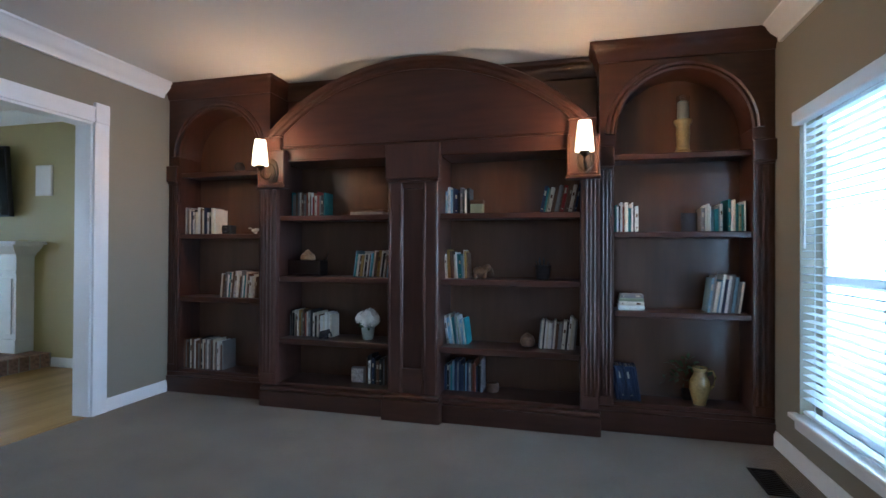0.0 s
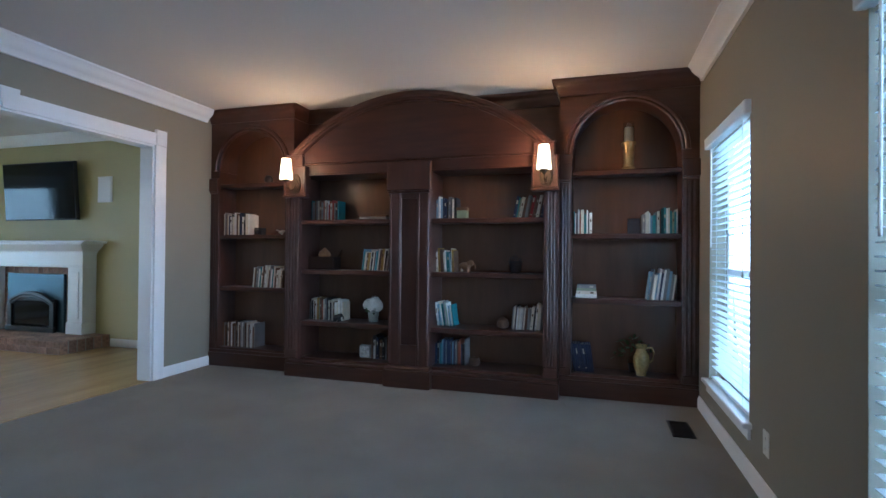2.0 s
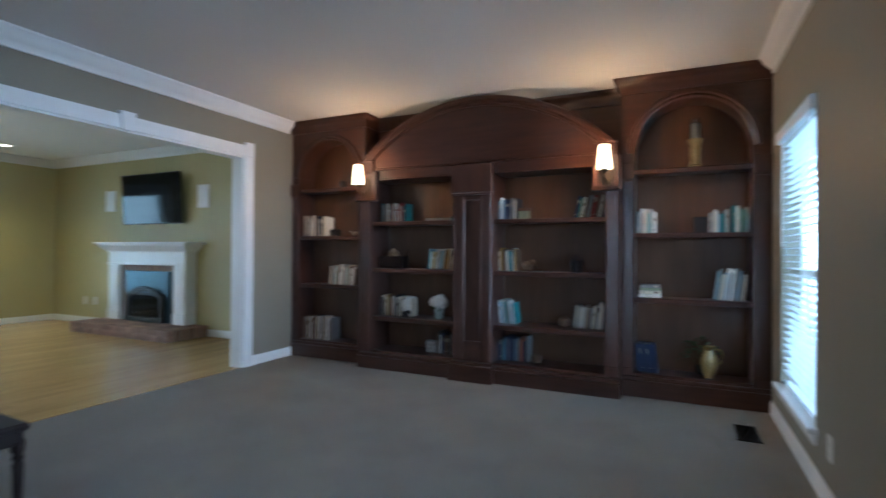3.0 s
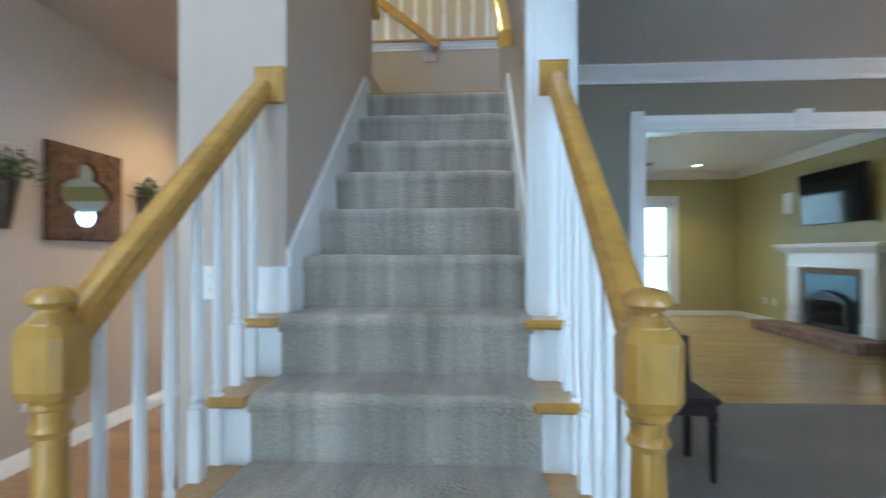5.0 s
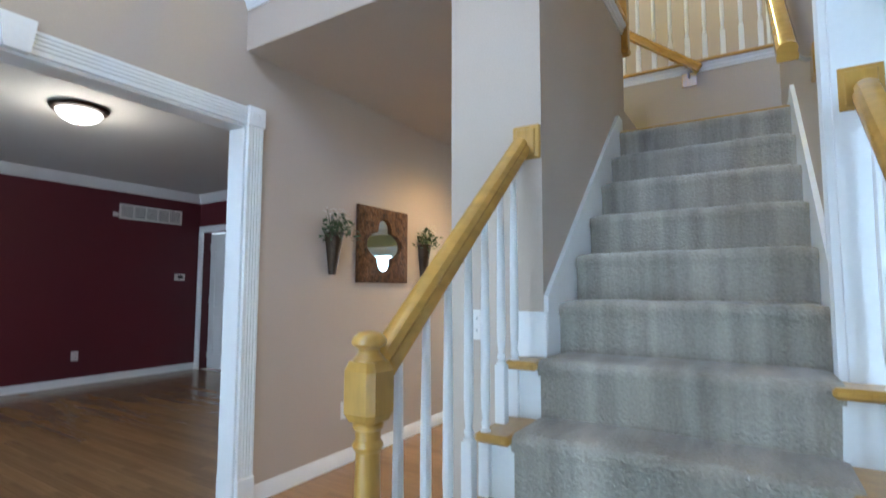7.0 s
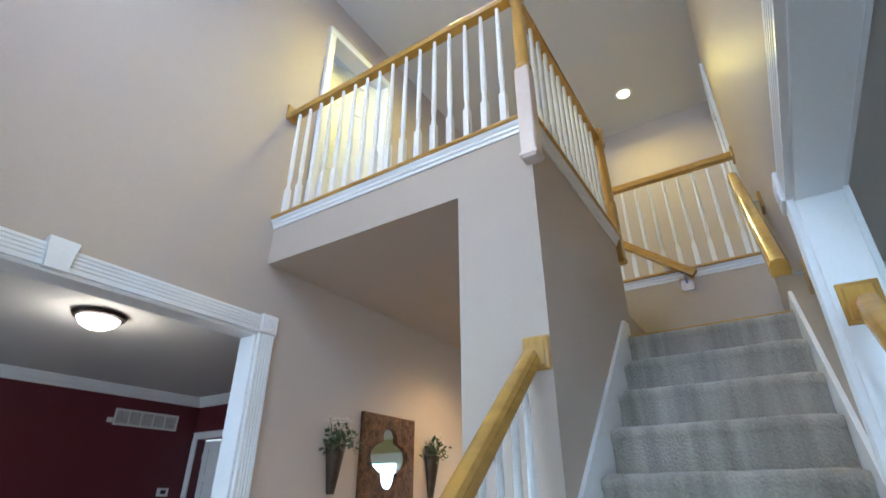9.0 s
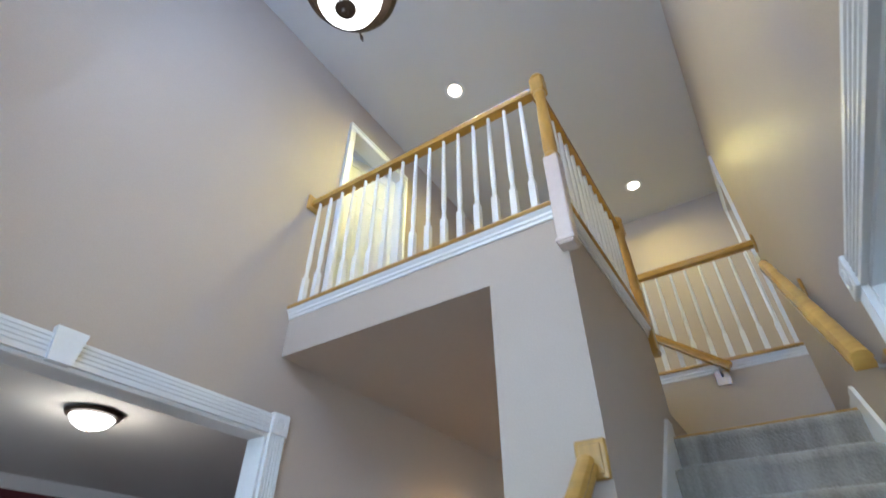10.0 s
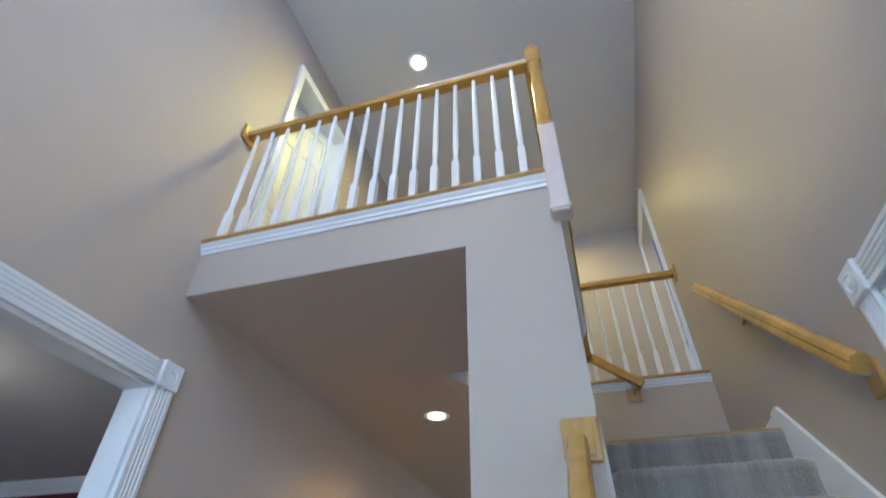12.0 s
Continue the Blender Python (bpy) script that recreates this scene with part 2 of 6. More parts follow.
    def sweep(self, section, p, q, mi=0):
        """A section of (across, up) carried straight from p to q; up stays as near to z as it can."""
        p, q = Vector(p), Vector(q)
        d = (q - p).normalized()
        side = d.cross(Vector((0, 0, 1))).normalized()
        up = side.cross(d)
        n = len(section)
        v = [p + side * a + up * b for a, b in section] + [q + side * a + up * b for a, b in section]
        f = [(i, (i + 1) % n, n + (i + 1) % n, n + i) for i in range(n)] + [tuple(range(n))[::-1], tuple(range(n, 2 * n))]
        return self.add(v, f, mi)


def link(name, me, mats, parent=None, label="", origin=None, smooth=35):
    """One mesh object out of a Mesh, its faces turned outwards."""
    data = bpy.data.meshes.new(name)
    o = Vector(origin or (0, 0, 0))
    data.from_pydata([Vector(p) - o for p in me.v], [], me.f)
    for mt in mats if isinstance(mats, (list, tuple)) else [mats]:
        data.materials.append(mt)
    data.polygons.foreach_set("material_index", me.m)
    bm = bmesh.new()
    bm.from_mesh(data)
    bmesh.ops.recalc_face_normals(bm, faces=bm.faces)
    bm.to_mesh(data)
    bm.free()
    data.polygons.foreach_set("use_smooth", [True] * len(data.polygons))
    data.set_sharp_from_angle(angle=radians(smooth))
    ob = new(name, data)
    ob.location = o
    if parent is not None:
        ob.parent = parent
        ob.matrix_parent_inverse = parent.matrix_basis.inverted()
    if label:
        ob["label"] = label
    return ob


def thing(name, place, label, category, group=""):
    """An empty at the base of a thing, which carries its parts."""
    e = new(name)
    e.location = place
    e.empty_display_size = 0.1
    return tagged(e, label, category, group)


def piece(name, data, parent, m):
    """One more object on mesh data that is shared."""
    ob = new(name, data)
    ob.parent = parent
    ob.matrix_parent_inverse = parent.matrix_basis.inverted()
    ob.matrix_basis = m
    return ob


def structure(name, me, mats, label="", category="", smooth=35):
    return tagged(link(name, me, mats, smooth=smooth), label, category, "", "structure")


def wall(name, axis, t0, t1, a0, a1, z0, z1, holes, mats, label, low=0, high=0):
    """A wall along the axis with thickness t0 to t1 and holes (a, b, z0, z1). mats[0] paints its t0 side, mats[1] the other."""
    me = Mesh()
    cuts = sorted({a0, a1, *[h[0] for h in holes], *[h[1] for h in holes]})
    for u, w in zip(cuts, cuts[1:]):
        mid, spans = (u + w) / 2, [(z0, z1)]
        for h in holes:
            if h[0] < mid < h[1]:
                spans = [s for lo, hi in spans for s in ((lo, min(hi, h[2])), (max(lo, h[3]), hi)) if s[1] - s[0] > 1e-4]
        for lo, hi in spans:
            n = len(me.f)
            if axis == "x":
                me.box(u, t0, lo, w, t1, hi)
                me.m[n + 2], me.m[n + 3] = 0, 1
            else:
                me.box(t0, u, lo, t1, w, hi)
                me.m[n], me.m[n + 1] = 0, 1
    return structure(name, me, mats, label, "wall")


# ---------------------------------------------------------------- the shell
OFF_W, OFF_E, OFF_N, MID_N, MID_S = -2.94, 1.664, 4.06, -0.320, -0.442
SOUTH, CEIL, UP, TOP = -3.094, 2.62, 2.895, 5.30
STAIR_L, BOX_S, FRONT = -1.310, -1.705, -0.65
FAM_N, FAM_W = 4.21, -8.50

wall("wall_east_office", "y", OFF_E, 1.82, MID_N, OFF_N + 0.14, 0, CEIL,
     [(2.50, 3.43, 0.30, 1.98), (0.38, 1.32, 0.30, 1.98)], [PAINT_OFFICE, PAINT_OFFICE], "taupe painted office wall with two windows")
wall("wall_north_office", "x", OFF_N, 4.20, -3.08, OFF_E, 0, CEIL, [], [PAINT_OFFICE, PAINT_OFFICE], "taupe painted wall behind the bookcases")
wall("wall_west_office", "y", -3.08, OFF_W, MID_N, OFF_N, 0, CEIL, [(0.68, 3.07, 0, 2.13)], [PAINT_FAMILY, PAINT_OFFICE],
     "olive painted wall with a wide cased opening")
wall("wall_middle", "x", MID_S, MID_N, -3.10, 1.82, 0, TOP, [(FRONT, 1.55, 0, 2.13)], [PAINT_FOYER, PAINT_OFFICE],
     "taupe painted two-storey wall beside the stairs")
wall("wall_upper_north", "x", MID_S, MID_N, -4.14, -3.10, CEIL + 0.01, TOP, [(-4.05, -3.24, UP, 4.96)], [PAINT_FOYER, PAINT_FOYER],
     "taupe painted upper hall wall with a doorway")
wall("wall_south", "x", SOUTH - 0.13, SOUTH, -8.64, 1.82, 0, CEIL, [(-0.665, 1.465, 0, 2.14)], [PAINT_DINING, PAINT_FOYER],
     "taupe painted foyer wall with a cased opening")
wall("wall_south_upper", "x", SOUTH - 0.13, SOUTH, -4.24, 1.82, CEIL, TOP, [(-1.63, -0.93, UP, 4.86)], [TRIM, PAINT_FOYER],
     "taupe painted upper foyer wall with a doorway")
wall("wall_east_foyer", "y", OFF_E, 1.82, SOUTH, MID_S, 0, TOP, [(-2.50, -1.00, 0, 2.45), (-2.50, -1.00, 3.25, 4.75)], [PAINT_FOYER, PAINT_FOYER],
     "taupe painted foyer wall round the front door")
wall("wall_stair", "x", BOX_S, STAIR_L, -2.96, FRONT, 0, 2.575, [(-2.955, -2.12, 2.33, 2.575)], [PAINT_FOYER, PAINT_FOYER], "taupe painted wall between stairs and hall")
wall("wall_landing", "y", -3.10, -2.96, BOX_S, MID_S, 0, UP - 0.021, [], [PAINT_FAMILY, PAINT_FOYER], "taupe painted wall behind the stair landing")
wall("wall_upper_west", "y", -4.24, -4.10, SOUTH, MID_S, UP, TOP, [], [PAINT_FOYER, PAINT_FOYER], "taupe painted end wall of the upper hall")
wall("wall_family_north", "x", FAM_N, FAM_N + 0.14, -8.64, -3.08, 0, 2.66, [], [PAINT_FAMILY, PAINT_FAMILY], "olive painted wall with the fireplace")
wall("wall_family_west", "y", -8.64, FAM_W, SOUTH, FAM_N, 0, 2.66, [(1.98, 2.98, 0.31, 2.06), (-1.6, 0.4, 0.50, 2.13)], [PAINT_FAMILY, PAINT_FAMILY],
     "olive painted wall with windows")
wall("wall_dining_far", "x", -7.98, -7.85, -3.48, 3.5, 0, CEIL, [], [PAINT_DINING, PAINT_DINING], "dark maroon painted dining room wall")
wall("wall_dining_west", "y", -3.48, -3.35, -7.85, SOUTH - 0.13, 0, CEIL, [(-7.74, -6.92, 0, 2.05)], [PAINT_DINING, PAINT_DINING],
     "dark maroon painted wall with a doorway")
wall("wall_dining_east", "y", 3.36, 3.50, -7.85, SOUTH - 0.13, 0, CEIL, [(-6.3, -4.5, 0.5, 2.2)], [PAINT_DINING, PAINT_DINING], "dark maroon painted outer wall")
wall("wall_dining_front", "x", SOUTH - 0.13, SOUTH, 1.82, 3.5, 0, CEIL, [], [PAINT_DINING, PAINT_FOYER], "dark maroon painted wall return")
wall("wall_back_room", "y", -4.9, -4.8, -8.2, -6.4, 0, CEIL, [], [TRIM, PAINT_FOYER], "plain wall beyond the dining room door")
wall("wall_upper_room", "x", -5.2, -5.1, -3.0, 1.0, UP, TOP, [], [TRIM, TRIM], "white wall of an upper bedroom")
wall("wall_upper_room_east", "y", 0.4, 0.5, -5.1, SOUTH - 0.13, UP, TOP, [], [TRIM, TRIM], "white side wall of an upper bedroom")
wall("wall_upper_room_west", "y", -3.0, -2.9, -5.1, SOUTH - 0.13, UP, TOP, [], [TRIM, TRIM], "white side wall of an upper bedroom")
wall("wall_upper_north_room", "x", 1.3, 1.4, -5.2, -2.0, UP, TOP, [], [TRIM, TRIM], "white wall of an upper room")


def slab(name, x0, y0, z0, x1, y1, z1, mt, label, category):
    return structure(name, Mesh().box(x0, y0, z0, x1, y1, z1), mt, label, category)


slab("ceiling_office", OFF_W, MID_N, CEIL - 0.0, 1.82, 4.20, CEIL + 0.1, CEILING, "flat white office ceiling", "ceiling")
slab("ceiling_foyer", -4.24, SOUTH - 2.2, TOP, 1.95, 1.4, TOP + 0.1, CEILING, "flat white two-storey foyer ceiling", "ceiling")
slab("ceiling_family", -8.64, SOUTH, 2.66, -3.08, 4.35, 2.76, CEILING_DAYLIT, "flat white family room ceiling", "ceiling")
slab("ceiling_dining", -4.9, -8.3, CEIL, 3.5, SOUTH - 0.13, CEIL + 0.1, CEILING, "flat white dining room ceiling", "ceiling")
up = Mesh()
up.box(-2.12, SOUTH, 2.575, FRONT, STAIR_L, UP - 0.03)
up.box(-2.96, SOUTH, 2.575, -2.12, -2.0, UP - 0.03)
up.box(-4.24, SOUTH, 2.66 + 0.11, -3.10, MID_S, UP - 0.03)
up.box(-3.10, SOUTH, 2.575, -2.962, BOX_S - 0.001, UP - 0.03)
up.box(-5.60, SOUTH, 2.575, -3.10, BOX_S - 0.001, 2.655)
structure("floor_upper_hall", up, PAINT_FOYER, "painted soffit and edge of the upper hall floor", "floor")
slab("carpet_upper_hall", -2.12, SOUTH, UP - 0.03, FRONT - 0.10, STAIR_L - 0.10, UP - 0.005, STAIR_CARPET, "grey carpet of the upper hall", "carpet")
slab("carpet_upper_west", -4.09, SOUTH, UP - 0.03, -3.02, MID_S, UP - 0.005, STAIR_CARPET, "grey carpet of the upper hall", "carpet")
slab("floor_upper_rooms", -3.0, -5.2, UP - 0.15, 0.5, SOUTH - 0.13, UP - 0.01, STAIR_CARPET, "carpeted bedroom floor", "floor")
slab("floor_upper_north_room", -5.2, MID_N, CEIL + 0.12, -2.0, 1.4, UP - 0.01, STAIR_CARPET, "carpeted upper room floor", "floor")
slab("carpet_office", OFF_W, MID_S + 0.06, -0.10, OFF_E, OFF_N, 0.0, CARPET, "grey-beige plush office carpet", "carpet")
slab("subfloor", -8.64, -8.3, -0.30, 3.6, 4.35, -0.10, OAK_UNDER, "dark base under the oak strips", "floor")
slab("ground", -60, -60, -0.60, 60, 60, -0.45, material("lawn", (0.06, 0.10, 0.03), 0.9, vary=0.3, scale=2, fine=40, bump=0.4), "green lawn round the house", "ground")


# ---------------------------------------------------------------- trim
def flat_profile(h, t):
    """Baseboard outline: distance from the wall and height."""
    return [(0, 0), (t, 0), (t, h * 0.78), (t * 0.65, h * 0.86), (t * 0.5, h), (0, h)]


def crown_profile(d=0.10, h=0.11):
    """Crown outline: distance from the wall and depth below the ceiling, as negative height."""
    return [(0, 0), (d, 0), (d, -h * 0.12), (d * 0.86, -h * 0.2), (d * 0.74, -h * 0.42), (d * 0.46, -h * 0.66), (d * 0.26, -h * 0.78), (d * 0.2, -h), (0, -h)]


def run(name, outline, axis, at, sign, z, a0, a1, mt=TRIM, label="white painted trim", category="trim"):
    """Trim along a wall at `at`, standing out to the side of sign."""
    poly = [(at + sign * u, z + w) for u, w in outline]
    return structure(name, Mesh().prism(poly, axis, a0, a1), mt, label, category, smooth=50)


BB = flat_profile(0.095, 0.016)
for axis, at, sign, a0, a1 in (
        ("y", OFF_E, -1, MID_N, 3.76), ("y", OFF_W, 1, 3.19, 3.76), ("y", OFF_W, 1, MID_N, 0.56), ("x", MID_N, 1, OFF_W, -0.76),
        ("x", SOUTH, 1, FAM_W, -0.78), ("x", SOUTH, 1, 1.58, OFF_E), ("x", BOX_S, -1, -2.96, FRONT), ("y", FRONT, 1, BOX_S, -1.46),
        ("x", FAM_N, -1, FAM_W, -6.89), ("x", FAM_N, -1, -4.79, -3.08), ("y", FAM_W, 1, SOUTH, FAM_N), ("y", -3.08, -1, 3.18, FAM_N),
        ("x", -7.85, 1, -3.35, 3.36), ("y", -3.35, 1, -6.82, SOUTH - 0.13), ("y", OFF_E, -1, SOUTH, -2.6)):
    run("baseboard", BB, axis, at, sign, 0.0, a0, a1, label="white painted baseboard", category="baseboard")
CR = crown_profile(0.105, 0.125)
for axis, at, sign, a0, a1, z in (
        ("y", OFF_E, -1, MID_N, 3.67, CEIL), ("y", OFF_W, 1, MID_N, 3.70, CEIL), ("x", MID_N, 1, OFF_W, OFF_E, CEIL),
        ("x", FAM_N, -1, FAM_W, -3.08, 2.66), ("y", FAM_W, 1, SOUTH, FAM_N, 2.66), ("y", -3.08, -1, MID_N, FAM_N, 2.66),
        ("x", -7.85, 1, -3.35, 3.36, CEIL), ("y", -3.35, 1, -7.85, SOUTH - 0.13, CEIL), ("x", SOUTH - 0.13, -1, -3.35, 3.36, CEIL)):
    run("crown_moulding", CR, axis, at, sign, z, a0, a1, label="white painted crown moulding", category="moulding")


def fluted(width, t):
    """Casing outline across its width with four flutes."""
    pts = [(0, 0), (0, t)]
    n, m = 4, width * 0.12
    w = (width - 2 * m) / n
    for i in range(n):
        a = m + i * w
        pts += [(a + w * 0.15, t), (a + w * 0.3, t - 0.006), (a + w * 0.7, t - 0.006), (a + w * 0.85, t)]
    return pts + [(width, t), (width, 0)]


def casing(name, axis, face, sign, a0, a1, top, wide, style, key=None, blocks=True, floor=0.0, label="white painted door casing", ears=0.0):
    """Casing round an opening a0 to a1 on a wall face; sign is the side that it stands out to."""
    t = 0.022
    out = fluted(wide, t) if style == "fluted" else [(0, 0), (0, t), (wide * 0.12, t + 0.004), (wide * 0.3, t), (wide * 0.72, t), (wide * 0.85, t + 0.007), (wide, t + 0.007), (wide, 0)]
    head = tagged(new(name), label, "door casing", "", "structure")
    head.location = ((a0 + a1) / 2, face, floor) if axis == "x" else (face, (a0 + a1) / 2, floor)

    def box(me, p0, p1, z0, z1, d, c=0.004):
        lo, hi = face + sign * 0.001, face + sign * d
        me.box(p0, lo, z0, p1, hi, z1, c) if axis == "x" else me.box(lo, p0, z0, hi, p1, z1, c)

    base = 0.16 if style == "fluted" else 0.0
    for edge, way in ((a0, -1), (a1, 1)):
        poly = [(edge + way * u, face + sign * w) if axis == "x" else (face + sign * w, edge + way * u) for u, w in out]
        link("jamb_casing", Mesh().prism(poly, "z", floor + base, top), TRIM, head)
        if base:
            me = Mesh()
            box(me, edge - way * 0.004, edge + way * (wide + 0.006), floor, floor + base, 0.030)
            link("plinth_block", me, TRIM, head)
        if ears:
            me = Mesh()
            box(me, edge - way * 0.002, edge + way * (wide + 0.004), top - 0.001, top + wide + ears, 0.033)
            link("corner_block", me, TRIM, head)
        if blocks:
            me = Mesh()
            box(me, edge - way * 0.006, edge + way * (wide + 0.008), top - 0.002, top + wide + 0.012, 0.034)
            block = link("corner_block", me, TRIM, head)
            turn = Matrix.Rotation(radians(-90 * sign), 4, "X") if axis == "x" else Matrix.Rotation(radians(90 * sign), 4, "Y")
            mid = edge + way * wide / 2
            px, py = (mid, face + sign * 0.033) if axis == "x" else (face + sign * 0.033, mid)
            r = wide * 0.36
            link("rosette", Mesh().lathe([(r, -0.004), (r, 0.003), (r * 0.82, 0.006), (r * 0.7, 0.001), (r * 0.45, 0.002), (r * 0.3, 0.006), (0.002, 0.008)], px, py, top + wide / 2 + 0.004, 20, turn=turn),
                 TRIM, block)
    poly = [(face + sign * w, top + u) for u, w in out]
    over = 0.0 if blocks or ears else wide
    link("head_casing", Mesh().prism(poly, axis, a0 - over + (0.008 if blocks else 0), a1 + over - (0.008 if blocks else 0)), TRIM, head)
    if key is not None:
        w, h = 0.055, wide + 0.03
        me = Mesh()
        lo, hi = face + sign * 0.001, face + sign * 0.042
        quad = [(key - w * 0.8, top - 0.008), (key + w * 0.8, top - 0.008), (key + w * 1.1, top + h), (key - w * 1.1, top + h)]
        me.prism(quad, "y" if axis == "x" else "x", lo, hi)
        link("keystone", me, TRIM, head)
    return head


def jamb(name, axis, t0, t1, a0, a1, top):
    """The white lining of an opening."""
    head = tagged(new(name), "white painted lining of an opening", "door lining", "", "structure")
    for p0, p1, z0, z1 in ((a0 - 0.001, a0 + 0.018, 0, top - 0.018), (a1 - 0.018, a1 + 0.001, 0, top - 0.018), (a0 - 0.001, a1 + 0.001, top - 0.018, top + 0.001)):
        me = Mesh()
        me.box(p0, t0, z0, p1, t1, z1, 0.002) if axis == "x" else me.box(t0, p0, z0, t1, p1, z1, 0.002)
        link("lining_board", me, TRIM, head)
    return head


casing("casing_dining", "x", SOUTH, 1, -0.665, 1.465, 2.14, 0.10, "fluted", key=0.40, label="white fluted casing with corner blocks and a keystone")
casing("casing_dining_back", "x", SOUTH - 0.13, -1, -0.665, 1.465, 2.14, 0.10, "fluted")
jamb("lining_dining", "x", SOUTH - 0.132, SOUTH + 0.002, -0.665, 1.465, 2.14)
casing("casing_family", "y", OFF_W, 1, 0.68, 3.07, 2.13, 0.108, "plain", key=1.88, blocks=False, ears=0.035, label="white painted casing with a small keystone")
casing("casing_family_back", "y", -3.08, -1, 0.68, 3.07, 2.13, 0.108, "plain", blocks=False)
jamb("lining_family", "y", -3.082, OFF_W + 0.002, 0.68, 3.07, 2.13)
casing("casing_office", "x", MID_S, -1, FRONT + 0.004, 1.546, 2.128, 0.10, "fluted", label="white fluted casing with corner blocks")
casing("casing_office_back", "x", MID_N, 1, FRONT, 1.55, 2.13, 0.10, "plain", blocks=False)
jamb("lining_office", "x", MID_S - 0.002, MID_N + 0.002, FRONT, 1.55, 2.13)
casing("casing_upper_door", "x", SOUTH, 1, -1.63, -0.93, 4.86, 0.07, "plain", blocks=False, floor=UP)
casing("casing_upper_door_north", "x", MID_S, -1, -4.05, -3.24, 4.96, 0.07, "plain", blocks=False, floor=UP)
casing("casing_dining_door", "y", -3.35, 1, -7.74, -6.92, 2.05, 0.09, "plain", blocks=False)


# ---------------------------------------------------------------- windows and doors
def window(name, x_in, x_out, y0, y1, z0, z1, inward, label, blinds=True, cased=0.0, half=False):
    """A sash window in a wall that runs along y; inward is the side of the room along x."""
    head = tagged(new(name), label, "window", "", "structure")
    head.location = (x_out, (y0 + y1) / 2, z0)
    xo, d = x_out - (-inward) * 0.03, 0.035
    fr = Mesh()
    for a0, a1, b0, b1 in ((y0, y0 + 0.035, z0, z1), (y1 - 0.035, y1, z0, z1), (y0 + 0.035, y1 - 0.035, z0, z0 + 0.045), (y0 + 0.035, y1 - 0.035, z1 - 0.035, z1)):
        fr.box(xo - d / 2, a0, b0, xo + d / 2, a1, b1, 0.004)
    link("window_frame", fr, TRIM, head)
    zm = (z0 + z1) / 2 - 0.08
    link("meeting_rail", Mesh().box(xo - 0.022, y0 + 0.036, zm - 0.022, xo + 0.022, y1 - 0.036, zm + 0.022, 0.004), TRIM, head)
    for b0, b1 in ((z0 + 0.046, zm - 0.023), (zm + 0.023, z1 - 0.036)):
        p = link("pane", Mesh().box(xo - 0.003, y0 + 0.036, b0, xo + 0.003, y1 - 0.036, b1), PANE, head)
        p.visible_shadow = False
    link("window_sill", Mesh().box(x_out + inward * 0.05, y0 - 0.05, z0 - 0.028, x_in + inward * 0.045, y1 + 0.05, z0 + 0.001, 0.006), TRIM, head)
    link("apron", Mesh().box(x_in, y0 - 0.03, z0 - 0.09, x_in + inward * 0.016, y1 + 0.03, z0 - 0.028, 0.004), TRIM, head)
    if cased:
        me = Mesh()
        for a0, a1, b0, b1 in ((y0 - cased, y0, z0 - 0.09, z1), (y1, y1 + cased, z0 - 0.09, z1), (y0 - cased, y1 + cased, z1, z1 + cased)):
            me.box(x_in + inward * 0.001, a0, b0, x_in + inward * 0.022, a1, b1, 0.004)
        link("window_casing", me, TRIM, head)
    if blinds:
        bl = thing("window_blind", (x_in, (y0 + y1) / 2, z1), "white slatted blind hanging open before the window", "blind", "slatted window blinds")
        link("valance", Mesh().box(x_in - inward * 0.02, y0 - 0.02, z1 - 0.055, x_in + inward * 0.035, y1 + 0.02, z1 + 0.022, 0.006), BLIND, bl)
        slat = Mesh().box(-0.024, -(y1 - y0) / 2 + 0.012, -0.0014, 0.024, (y1 - y0) / 2 - 0.012, 0.0014).v
        data = bpy.data.meshes.new("slat")
        data.from_pydata(slat, [], Mesh().box(0, 0, 0, 1, 1, 1).f)
        data.materials.append(BLIND)
        zb = zm + 0.02 if half else z0
        n = int((z1 - zb - 0.10) / 0.043)
        xs = x_in - inward * 0.035
        for i in range(n):
            piece("slat", data, bl, pose(xs, (y0 + y1) / 2, z1 - 0.075 - i * 0.043, 0, inward * 3 + random.uniform(-1.5, 1.5), 0))
        link("bottom_rail", Mesh().box(xs - 0.026, y0 + 0.012, zb + 0.012, xs + 0.026, y1 - 0.012, zb + 0.03, 0.005), BLIND, bl)
        for yy in (y0 + 0.16, y1 - 0.16):
            link("ladder_tape", Mesh().box(xs - 0.027, yy - 0.004, zb + 0.02, xs - 0.0265, yy + 0.004, z1 - 0.05).box(xs + 0.0265, yy - 0.004, zb + 0.02, xs + 0.027, yy + 0.004, z1 - 0.05), BLIND, bl)
        link("wand", Mesh().tube([(x_in + inward * 0.01, y1 - 0.09, z1 - 0.06), (x_in + inward * 0.012, y1 - 0.09, z1 - 0.75)], 0.005, 6), PLASTIC, bl)
        link("pull_cord", Mesh().tube([(x_in + inward * 0.008, y0 + 0.10, z1 - 0.06), (x_in + inward * 0.008, y0 + 0.10, z1 - 0.90)], 0.0025, 5).lathe([(0.003, -0.03), (0.008, -0.02), (0.004, 0.0)], x_in + inward * 0.008, y0 + 0.10, z1 - 0.90, 8), PLASTIC, bl)
    return head


